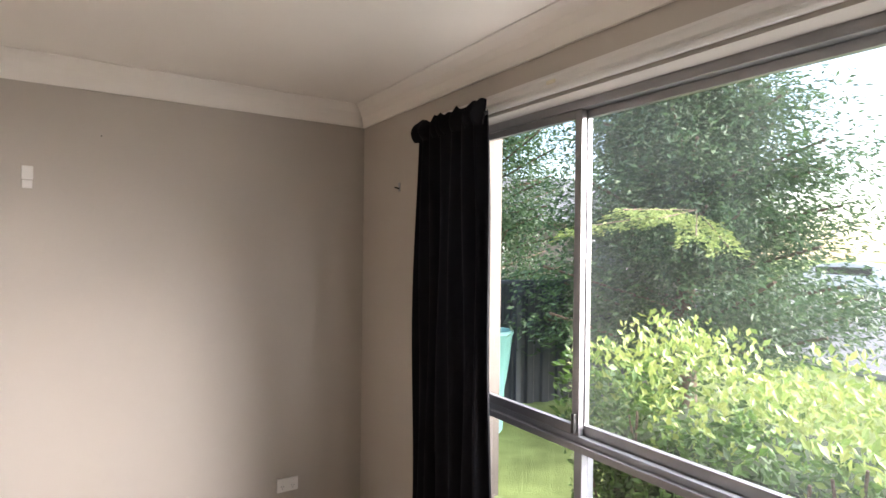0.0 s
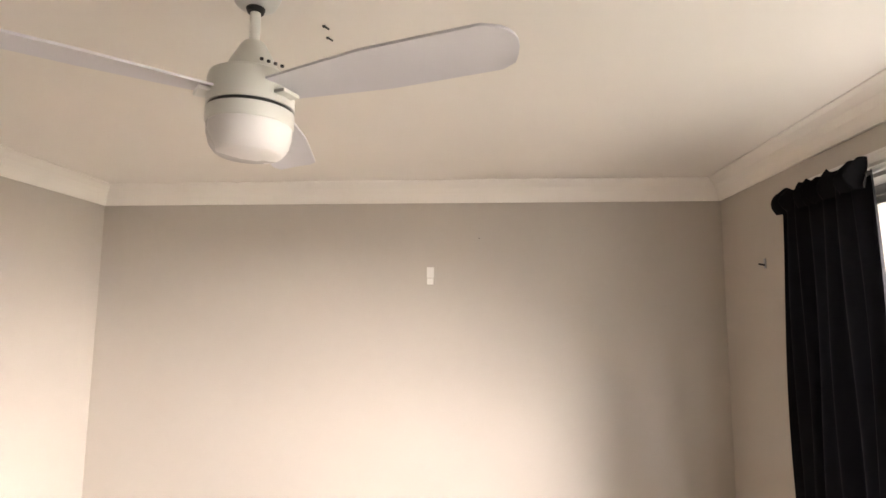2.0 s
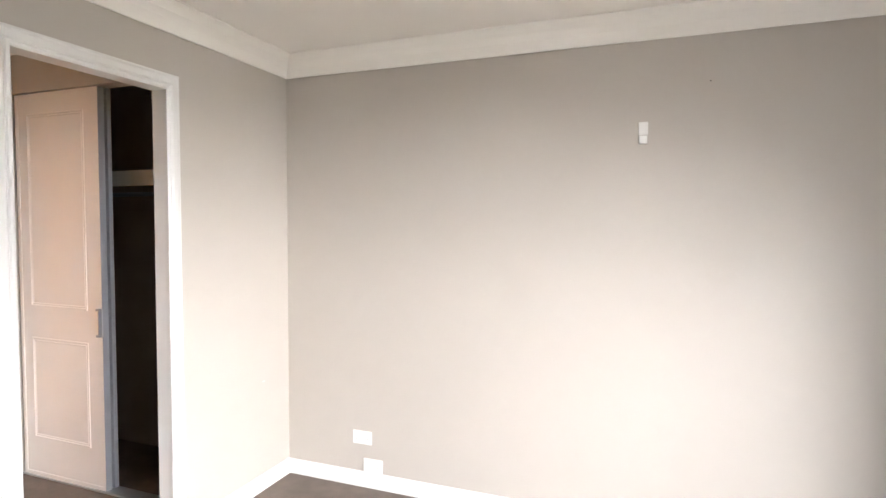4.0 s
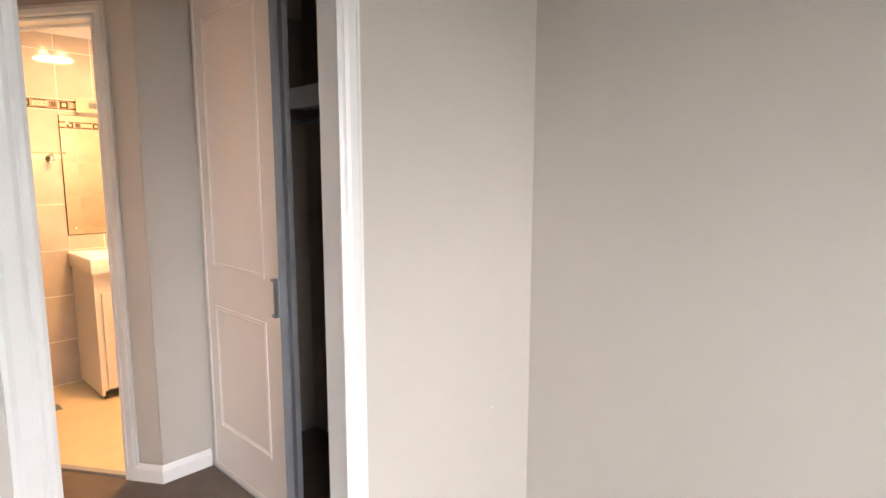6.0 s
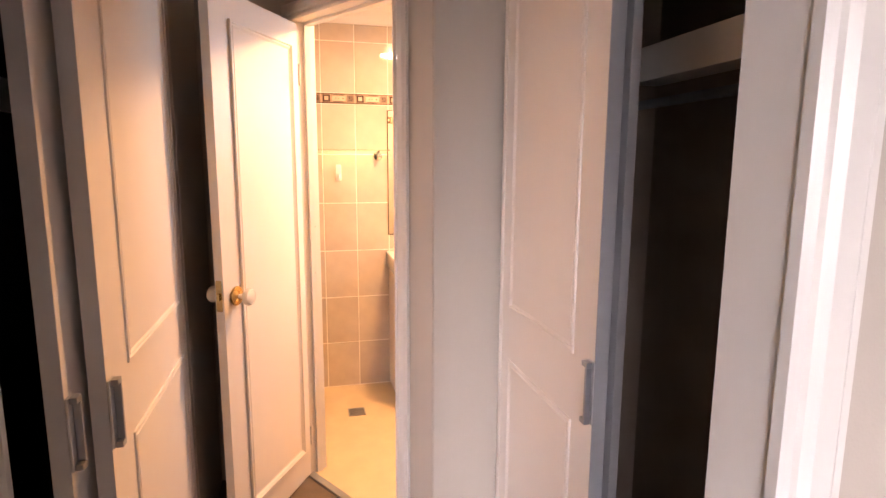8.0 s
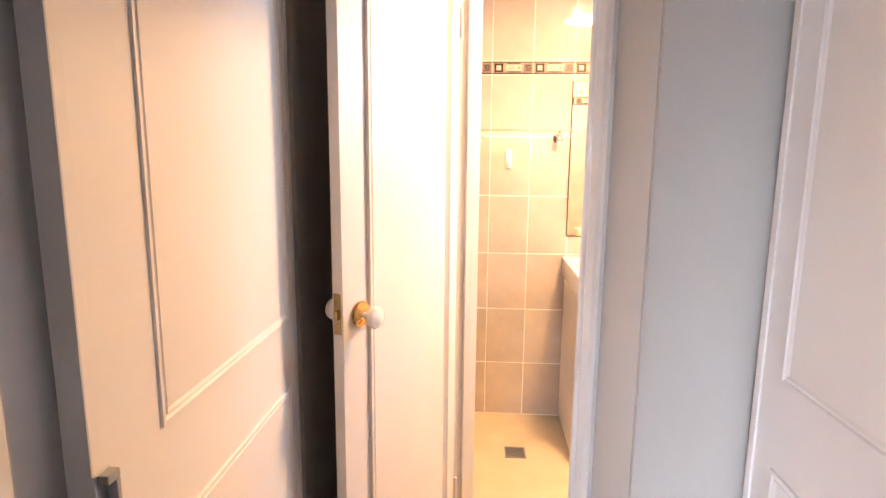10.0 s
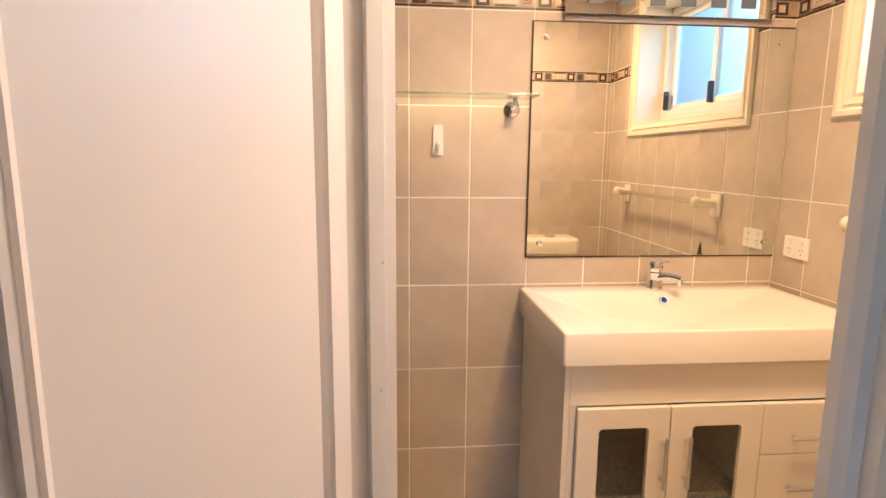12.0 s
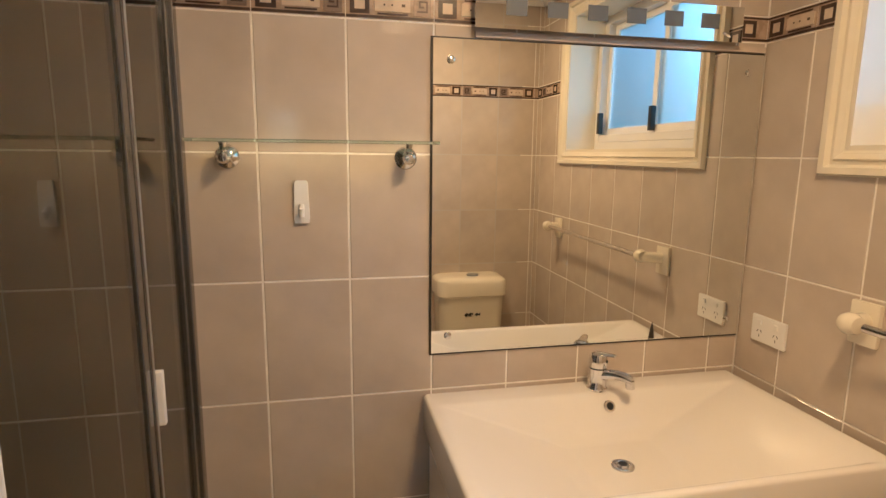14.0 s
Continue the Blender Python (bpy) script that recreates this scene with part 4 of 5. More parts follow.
bas = thing("basin", "white moulded vanity basin with sloping bowl", "basin")
x0, x1, y0, y1, zt, zb = BX + 0.001, -4.462, 2.848, 3.757, 0.900, 0.807
bm = bmesh.new()
O = [(x0, y0), (x1, y0), (x1, y1), (x0, y1)]
I = [(x0 + 0.075, y0 + 0.03), (x1 - 0.022, y0 + 0.03), (x1 - 0.022, y1 - 0.03), (x0 + 0.075, y1 - 0.03)]
D = [(-4.83, 3.12), (-4.56, 3.12), (-4.56, 3.46), (-4.83, 3.46)]
D2 = [(-4.80, 3.17), (-4.60, 3.17), (-4.60, 3.39), (-4.80, 3.39)]
L = [[bm.verts.new((x, y, z)) for x, y in P] for P, z in ((O, zb), (O, zt), (I, zt - 0.002), (D, zt - 0.075), (D2, zt - 0.088))]
for A, B in zip(L, L[1:]):
    for k in range(4):
        bm.faces.new((A[k], A[(k + 1) % 4], B[(k + 1) % 4], B[k]))
bm.faces.new(L[0][::-1])
bm.faces.new(L[-1])
bmesh.ops.recalc_face_normals(bm, faces=bm.faces)
bmesh.ops.bevel(bm, geom=[e for e in bm.edges if e.verts[0].co.z > zb + 0.001 or e.verts[1].co.z > zb + 0.001], offset=0.008, segments=3, affect='EDGES', profile=0.5)
part("bowl", bm, M_PORC, bas, smooth=True)
b_ = lathe([(0.001, 0.006), (0.011, 0.006), (0.013, 0.001), (0.022, 0.004), (0.026, 0.003), (0.027, 0.0), (0.001, -0.001)], 32)
bmesh.ops.transform(b_, matrix=pose(-4.70, 3.265, zt - 0.0875), verts=b_.verts)
wst = part("waste", b_, M_CHROME, bas, "chrome basin waste", smooth=True)
part("waste_hole", lathe([(0.001, 0.0065), (0.0105, 0.0065), (0.0105, 0.0055), (0.001, 0.0055)], 24), M_BLK, wst).location = (-4.70, 3.265, zt - 0.0872)
TL = pose(-4.875, 3.322, 0.872, 0, 58, 0)
b_ = lathe([(0.001, 0.002), (0.008, 0.002), (0.010, 0.006), (0.014, 0.006), (0.016, 0.002), (0.015, -0.002), (0.001, -0.002)], 28)
bmesh.ops.transform(b_, matrix=TL, verts=b_.verts)
ovf = part("overflow", b_, M_CHROME, bas, "chrome overflow ring", smooth=True)
b_ = lathe([(0.001, 0.0042), (0.0095, 0.0042), (0.0095, 0.003), (0.001, 0.003)], 20)
bmesh.ops.transform(b_, matrix=TL, verts=b_.verts)
part("overflow_hole", b_, M_BLK, ovf)

tap = thing("basin_mixer", "chrome single-lever basin mixer tap", "tap", pose(-4.928, 3.312, 0.899, 0, 0, 38))
part("body", lathe([(0.001, 0.0), (0.027, 0.0), (0.028, 0.006), (0.0245, 0.012), (0.0235, 0.045), (0.0245, 0.060), (0.001, 0.062)], 32), M_CHROME, tap, smooth=True)
bm = bmesh.new()
rings = []
for k in range(13):                      # swelling spout with a turned-down nose
    u = k / 12
    c = Vector((0.006 + 0.090 * u, 0, 0.040 + 0.016 * math.sin(u * 2.2) - 0.006 * u))
    hw, hh = 0.0175 - 0.005 * u, 0.0165 - 0.005 * u
    rings.append([bm.verts.new(c + Vector((0, hw * math.cos(q * math.pi / 9), hh * math.sin(q * math.pi / 9)))) for q in range(18)])
for A, B in zip(rings, rings[1:]):
    for q in range(18):
        bm.faces.new((A[q], A[(q + 1) % 18], B[(q + 1) % 18], B[q]))
bm.faces.new(rings[0][::-1]), bm.faces.new(rings[-1])
part("spout", bm, M_CHROME, tap, smooth=True)
part("aerator", tube((0.088, 0, 0.046), (0.090, 0, 0.026), 0.0115, 20), M_CHROME, tap, smooth=True)
part("cap", lathe([(0.001, 0.0635), (0.0235, 0.0635), (0.0245, 0.075), (0.0235, 0.088), (0.018, 0.098), (0.009, 0.102), (0.001, 0.103)], 32), M_CHROME, tap, smooth=True)
bm = bmesh.new()
rings = []
for k in range(7):
    u = k / 6
    c = Vector((-0.006 + 0.052 * u, 0, 0.0985 + 0.004 * u))
    hw, hh = 0.0135 - 0.004 * u, 0.0055 - 0.002 * u
    rings.append([bm.verts.new(c + Vector((0, hw * math.cos(q * math.pi / 6), hh * math.sin(q * math.pi / 6)))) for q in range(12)])
for A, B in zip(rings, rings[1:]):
    for q in range(12):
        bm.faces.new((A[q], A[(q + 1) % 12], B[(q + 1) % 12], B[q]))
bm.faces.new(rings[0][::-1]), bm.faces.new(rings[-1])
part("lever", bm, M_CHROME, tap, smooth=True)
b_ = lathe([(0.001, 0.0), (0.004, 0.0), (0.0035, 0.0015), (0.001, 0.0018)], 14)
bmesh.ops.transform(b_, matrix=pose(0.0243, 0, 0.082, 0, 90, 0), verts=b_.verts)
part("index_dot", b_, M_BLK, tap, "small dark index button")

tr_ = thing("towel_rail", "cream ceramic towel rail with chrome bar", "towel rail")
for x in (-4.60, -3.70):
    bm = box((x - 0.035, BN - 0.014, 1.105), (x + 0.035, BN - 0.0005, 1.205), 0.006)
    bk = part("bracket", bm, M_CREAM, tr_, "cream ceramic bracket", smooth=True)
    dx = 0.028 if x < -4 else -0.028
    bm = tube((x, BN - 0.012, 1.162), (x + dx, BN - 0.085, 1.168), 0.019, 18)
    b2 = lathe([(0.001, -0.02), (0.018, -0.018), (0.024, -0.006), (0.024, 0.006), (0.018, 0.018), (0.001, 0.02)], 20)
    bmesh.ops.transform(b2, matrix=pose(x + dx, BN - 0.08, 1.168, 0, 90, 0), verts=b2.verts)
    part("arm", bm, M_CREAM, bk, smooth=True)
    part("cup", b2, M_CREAM, bk, smooth=True)
part("rail", tube((-4.54, BN - 0.08, 1.168), (-3.76, BN - 0.08, 1.168), 0.0095, 16), M_CHROME, tr_, smooth=True)

wc = thing("toilet", "cream close-coupled toilet with dark cistern stickers", "toilet")
def round_plan(xa, xb, ya, yb, rad):
    """Plan outline with its two front corners rounded; the front faces -x."""
    pts = [(xb, ya), (xb, yb)]
    for cx, cy, a0 in ((xa + rad, yb - rad, 90), (xa + rad, ya + rad, 180)):
        pts += [(cx + rad * math.cos(radians(a0 + 15 * k)), cy + rad * math.sin(radians(a0 + 15 * k))) for k in range(7)]
    return pts


def loft(layers):
    """Skins plan outlines of equal count, one above the other."""
    bm = bmesh.new()
    L_ = [[bm.verts.new((x, y, z)) for x, y in pl_] for pl_, z in layers]
    for A, B in zip(L_, L_[1:]):
        for k in range(len(A)):
            bm.faces.new((A[k], A[(k + 1) % len(A)], B[(k + 1) % len(A)], B[k]))
    bm.faces.new(L_[0][::-1]), bm.faces.new(L_[-1])
    return bm


CB = BE - 0.001
part("cistern", loft([(round_plan(BE - 0.150, CB, 3.222, 3.548, 0.05), 0.42), (round_plan(BE - 0.165, CB, 3.212, 3.558, 0.05), 0.50), (round_plan(BE - 0.175, CB, 3.202, 3.568, 0.05), 0.757)]), M_CREAM, wc, smooth=True)
part("cistern_lid", loft([(round_plan(BE - 0.180, CB, 3.195, 3.575, 0.052), 0.758), (round_plan(BE - 0.185, CB, 3.190, 3.580, 0.054), 0.764), (round_plan(BE - 0.185, CB, 3.190, 3.580, 0.054), 0.832),
                          (round_plan(BE - 0.180, CB, 3.196, 3.574, 0.052), 0.846), (round_plan(BE - 0.166, CB, 3.212, 3.558, 0.048), 0.856), (round_plan(BE - 0.135, CB, 3.245, 3.525, 0.04), 0.8605)]), M_CREAM, wc, smooth=True)
part("flush_button", lathe([(0.001, 0.861), (0.034, 0.861), (0.032, 0.868), (0.001, 0.869)], 28), M_ALUD, wc, "grey flush button", smooth=True).location = (BE - 0.09, 3.40, 0)
for dy, dz, s in ((-0.03, 0.66, 1.0), (0.025, 0.66, 0.8), (-0.012, 0.665, 0.6)):
    bm = prism([(-0.02 * s, 0), (-0.006 * s, 0.012 * s), (0.008 * s, 0.004 * s), (0.02 * s, 0.013 * s), (0.018 * s, -0.010 * s), (0.002 * s, -0.004 * s), (-0.010 * s, -0.012 * s)], 0, 0.0006)
    bmesh.ops.transform(bm, matrix=Matrix(((0, 0, -1, BE - 0.1755), (1, 0, 0, 3.385 + dy), (0, 1, 0, dz), (0, 0, 0, 1))), verts=bm.verts)
    part("sticker", bm, M_BLK, wc, "small dark sticker")
b_ = lathe([(0.001, 0.0), (0.12, 0.0), (0.11, 0.08), (0.12, 0.2), (0.18, 0.34), (0.19, 0.385), (0.13, 0.385), (0.09, 0.28), (0.001, 0.25)], 32)
for v in b_.verts:
    v.co.x *= 1.3
part("pan", b_, M_CREAM, wc, smooth=True).location = (BE - 0.42, 3.385, 0.005)
b_ = lathe([(0.001, 0.39), (0.19, 0.39), (0.195, 0.40), (0.18, 0.415), (0.001, 0.42)], 32)
for v in b_.verts:
    v.co.x *= 1.28
part("seat_lid", b_, M_CREAM, wc, smooth=True).location = (BE - 0.41, 3.385, 0.005)

fd = thing("floor_drain", "square dark metal floor drain grate", "drain")
part("frame", ring(bmesh.new(), -0.05, -0.05, 0.05, 0.05, 0.008, 0, 0.004), M_ALUD, fd).matrix_basis = pose(-4.572, 2.607, 0.0042, 90)
part("well", box((-4.614, 2.565, 0.0042), (-4.530, 2.649, 0.0052)), M_BLK, fd)
for k in range(7):
    part("slat", box((-4.612 + 0.0122 * k, 2.566, 0.0053), (-4.606 + 0.0122 * k, 2.648, 0.0075)), M_ALUD, fd)

sc = thing("shower_screen", "grey glass shower screen with aluminium frame", "shower screen")
SHY = 2.29
part("wall_channel", box((BX + 0.0005, SHY - 0.012, 0.06), (BX + 0.028, SHY + 0.02, 1.95), 0.003), M_SCREEN, sc)
part("jamb", box((BX + 0.0285, SHY - 0.008, 0.06), (BX + 0.055, SHY + 0.012, 1.95), 0.003), M_SCREEN, sc)
g = part("pane", box((BX + 0.0555, SHY - 0.003, 0.085), (-4.6765, SHY + 0.003, 1.93)), M_SHGLASS, sc)
part("stile", box((-4.676, SHY - 0.010, 0.06), (-4.668, SHY + 0.010, 1.95), 0.002), M_SCREEN, sc)
part("post", box((-4.6675, SHY - 0.014, 0.06), (-4.640, SHY + 0.008, 1.95), 0.003), M_SCREEN, sc)
part("door_pane", box((-4.639, SHY - 0.003, 0.07), (-4.125, SHY + 0.003, 1.94)), M_SHGLASS, sc, "grey tinted pivot door glass")
part("end_channel", box((-4.124, SHY - 0.01, 0.06), (-4.1005, SHY + 0.01, 1.95), 0.003), M_SCREEN, sc)
part("sill_rail", box((BX + 0.029, SHY - 0.012, 0.035), (-4.1245, SHY + 0.012, 0.0595), 0.003), M_SCREEN, sc)
part("head_rail", box((BX + 0.029, SHY - 0.012, 1.9505), (-4.1245, SHY + 0.012, 1.98), 0.003), M_SCREEN, sc)
part("glass_edge", box((-4.6795, SHY + 0.0035, 0.085), (-4.6765, SHY + 0.0115, 1.93)), M_ALU, sc, "bright metal edge strip")
part("handle", box((-4.697, SHY + 0.0035, 1.015), (-4.682, SHY + 0.022, 1.120), 0.003), M_PLAST, sc, "white plastic pull")
structure("shower_hob", box((BX + 0.002, SHY - 0.04, 0.0042), (-4.1005, SHY + 0.04, 0.0345), 0.004), M_BFLOOR, "low cream shower hob")

bl = thing("bath_ceiling_light", "round ceiling light with two warm bulbs", "ceiling light", pose(-4.02, 3.08, 0))
part("base", lathe([(0.001, 2.399), (0.11, 2.399), (0.115, 2.392), (0.10, 2.380), (0.001, 2.378)], 32), M_PLAST, bl, smooth=True)
for dy in (-0.06, 0.06):
    part("bulb", lathe([(0.001, 2.378), (0.012, 2.376), (0.014, 2.365), (0.028, 2.345), (0.030, 2.33), (0.022, 2.312), (0.001, 2.305)], 24), M_BULB, bl, "lit warm bulb", smooth=True).location = (0, dy, 0)

# ---- outside ----
GZ = -0.22
structure("ground", box((EX + 0.31, -80, GZ - 0.2), (160, 160, GZ)), M_GRASS, "short green lawn")
structure("ground_west", box((-120, -80, GZ - 0.4), (EX + 0.305, 160, GZ - 0.2)), M_GRASS, "short green lawn")
RM = pose(10.5, 5.0, GZ, 0, 0, -18)
ob = structure("road", box((0, -60, 0.004), (7.5, 90, 0.012)), M_ROAD, "pale grey asphalt street")
ob.matrix_world = RM
ob = structure("kerb", box((-0.18, -60, -0.05), (0.0, 90, 0.09), 0.02), M_KERB, "concrete street kerb")
ob.matrix_world = RM
ob = structure("kerb_far", box((7.5, -60, -0.05), (7.68, 90, 0.09), 0.02), M_KERB, "concrete street kerb")
ob.matrix_world = RM
ob = structure("driveway", box((7.7, -60, 0.002), (13, 90, 0.02)), M_KERB, "pale concrete verge")
ob.matrix_world = RM

# charcoal steel fence
fence = thing("fence", "charcoal corrugated steel boundary fence", "fence", pose(2.6, 5.97, GZ, 0, 0, -14))
bm = bmesh.new()
prof, x = [], 0.0
for k in range(20):
    prof += [(x, 0.0), (x + 0.02, 0.03), (x + 0.10, 0.03), (x + 0.12, 0.0)]
    x += 0.20
front = [(a, b) for a, b in prof]
lo = [bm.verts.new((a, b, 0.03)) for a, b in front]
hi = [bm.verts.new((a, b, 1.42)) for a, b in front]
for i in range(len(lo) - 1):
    bm.faces.new((lo[i], lo[i + 1], hi[i + 1], hi[i]))
bmesh.ops.solidify(bm, geom=bm.faces[:], thickness=0.003)
part("sheeting", bm, M_FENCE, fence)
part("top_rail", box((0, -0.02, 1.42), (x, 0.05, 1.46), 0.004), M_FENCE, fence)
for k in range(3):
    part("post", box((k * 1.95 + 0.01, -0.035, 0.0), (k * 1.95 + 0.07, -0.004, 1.46), 0.004), M_FENCE, fence)

tubm = thing("plastic_tub", "turquoise moulded plastic tub by the fence", "tub", pose(3.74, 4.98, GZ))
b_ = lathe([(0.001, 0.0), (0.11, 0.0), (0.13, 0.03), (0.145, 0.43), (0.19, 0.70), (0.215, 0.95), (0.23, 0.98), (0.225, 1.01), (0.20, 1.01), (0.19, 0.93), (0.16, 0.6), (0.001, 0.55)], 28)
part("shell", b_, M_AQUA, tubm, smooth=True)
b_ = lathe([(0.001, 0.012), (0.08, 0.012), (0.09, 0.0), (0.001, -0.004)], 24)
bmesh.ops.transform(b_, matrix=pose(-0.125, -0.14, 0.68, 80, 0, -42), verts=b_.verts)
part("badge", b_, M_AQUA, tubm, smooth=True)

# neighbouring house beyond the fence
house = thing("house", "pale rendered neighbouring house with grey roof", "house", pose(11.0, 15.0, GZ, 0, 0, -32))
part("wall", box((-6, 0, 0), (7, 6, 2.7)), M_RENDER, house)
bm = bmesh.new()
R = [(-6.5, -0.5, 2.7), (7.5, -0.5, 2.7), (7.5, 6.5, 2.7), (-6.5, 6.5, 2.7), (-3, 3, 4.5), (4, 3, 4.5)]
v = [bm.verts.new(p) for p in R]
for q in ((0, 1, 5, 4), (1, 2, 5), (2, 3, 4, 5), (3, 0, 4), (3, 2, 1, 0)):
    bm.faces.new([v[i] for i in q])
part("roof", bm, M_ROOF, house)
for xw in (-4, 0, 4):
    w_ = part("window", box((xw - 0.8, -0.03, 0.9), (xw + 0.8, 0.02, 2.1), 0.01), M_FENCE, house)
    part("frame", ring(bmesh.new(), xw - 0.85, 0.85, xw + 0.85, 2.15, 0.06, -0.06, -0.031), M_TRIM, w_)


def car(m):
    c = thing("car", "white parked hatchback across the street", "car", m)
    bm = bmesh.new()
    prof = [(-2.1, 0.35), (-2.12, 0.75), (-1.75, 0.92), (-1.35, 1.36), (-0.2, 1.48), (0.75, 1.36), (1.25, 0.95), (1.95, 0.82), (2.12, 0.6), (2.1, 0.35)]
    A = [bm.verts.new((x, -0.85 + (0.12 if z > 1 else 0), z)) for x, z in prof]
    B = [bm.verts.new((x, 0.85 - (0.12 if z > 1 else 0), z)) for x, z in prof]
    bm.faces.new(A), bm.faces.new(B[::-1])
    for i in range(len(A)):
        j = (i + 1) % len(A)
        bm.faces.new((A[i], A[j], B[j], B[i]))
    bmesh.ops.bevel(bm, geom=bm.edges[:], offset=0.05, segments=2, affect='EDGES')
    part("body", bm, M_CARP, c, smooth=True)
    for y in (-0.80, 0.80):
        part("side_window", box((-1.2, y - 0.02, 0.98), (0.75, y + 0.02, 1.30), 0.015), M_BLK, c, "dark side glass")
        for x in (-1.3, 1.3):
            w_ = part("wheel", tube((x, y - 0.1, 0.31), (x, y + 0.1, 0.31), 0.31, 24), M_RUBBER, c)
            part("rim", tube((x, y - 0.11, 0.31), (x, y + 0.11, 0.31), 0.19, 20), M_ALU, w_)
    for x in (2.05,):
        for y in (-0.6, 0.6):
            part("headlight", box((x - 0.1, y - 0.15, 0.62), (x + 0.06, y + 0.15, 0.74), 0.02), M_GLASS, c)
    return c


car(pose(24.3, 9.7, GZ + 0.01, 0, 0, 80))


def leaves(n, place, size, seed, long=2.0):
    """Many small folded leaves as one mesh."""
    r = np.random.RandomState(seed)
    P, D, N = place(r, n)
    s = size * r.uniform(0.6, 1.3, (n, 1))
    side = np.cross(D, N)
    side /= np.linalg.norm(side, axis=1, keepdims=True) + 1e-9
    up = np.cross(side, D)
    v = np.empty((n, 4, 3))
    v[:, 0] = P
    v[:, 1] = P + D * s * long * 0.5 + side * s * 0.5 + up * s * 0.15
    v[:, 2] = P + D * s * long
    v[:, 3] = P + D * s * long * 0.5 - side * s * 0.5 + up * s * 0.15
    q = np.arange(n)[:, None] * 4
    f_ = np.concatenate([q + np.array([[0, 1, 2]]), q + np.array([[0, 2, 3]])])
    me = bpy.data.meshes.new("leaves")
    me.from_pydata(v.reshape(-1, 3).tolist(), [], f_.tolist())
    return me


def unit(a):
    return a / (np.linalg.norm(a, axis=1, keepdims=True) + 1e-9)


def hedge_place(top):
    def place(r, n):
        y = r.uniform(-1.2, 2.62, n)
        wob = -0.24 * np.clip((2.4 - y) / 0.75, 0, 1) + 0.09 * np.sin(y * 5.1) + 0.07 * np.sin(y * 11.3 + 1) + 0.05 * np.sin(y * 23)
        if top:
            x = r.uniform(2.38, 3.5, n)
            z = 1.10 + wob + r.uniform(-0.16, 0.10, n) + 0.05 * np.sin(x * 9) + (r.uniform(0, 1, n) > 0.97) * r.uniform(0, 0.12, n)
            P = np.stack([x, y, z], 1)
            D = unit(np.stack([r.normal(-0.25, 0.6, n), r.normal(0, 0.6, n), r.uniform(0.2, 1.2, n)], 1))
        else:
            z = GZ + (1.30 + wob) * r.uniform(0, 1, n) ** 0.75
            x = 2.36 + 0.12 * np.sin(y * 7 + z * 6) * 0.6 + r.exponential(0.13, n)
            end = r.uniform(0, 1, n) < 0.16
            P = np.stack([np.where(end, r.uniform(2.4, 3.4, n), x), np.where(end, 2.62 + 0.05 * np.sin(z * 9) - r.exponential(0.08, n), y), z], 1)
            D = unit(np.stack([r.normal(-0.7, 0.5, n), r.normal(0, 0.6, n), r.normal(0.25, 0.5, n)], 1))
        return P, D, unit(r.normal(0, 1, (n, 3)) + np.array([-0.3, 0, 0.8]))
    return place


hedge = thing("hedge", "clipped leafy hedge with yellow-green new growth", "hedge", kind="")
for nm, me, mt, lab in (("foliage", leaves(17000, hedge_place(False), 0.026, 1), M_HEDGE, "dark green inner leaves"),
                        ("new_growth", leaves(7000, hedge_place(True), 0.026, 2), M_HTOP, "bright yellow-green tips")):
    me.materials.append(mt)
    ob = new(nm, me)
    ob.parent = hedge
    tagged(ob, lab, kind="stuff")
# solid dark green block added as the shade deep among the leaves
part("core", box((2.52, -1.1, GZ), (3.35, 2.50, 0.72), 0.08), M_CORE, hedge, "dark block standing in for the hedge's inner shade")
for k in range(40):
    r_ = random.Random(k)
    y = r_.uniform(-1.1, 2.55)
    part("stem", tube((2.6, y, GZ), (2.42 + r_.uniform(-0.03, 0.1), y + r_.uniform(-0.2, 0.2), 0.68 + r_.uniform(0, 0.2)), 0.006, 6), M_BARK, hedge)


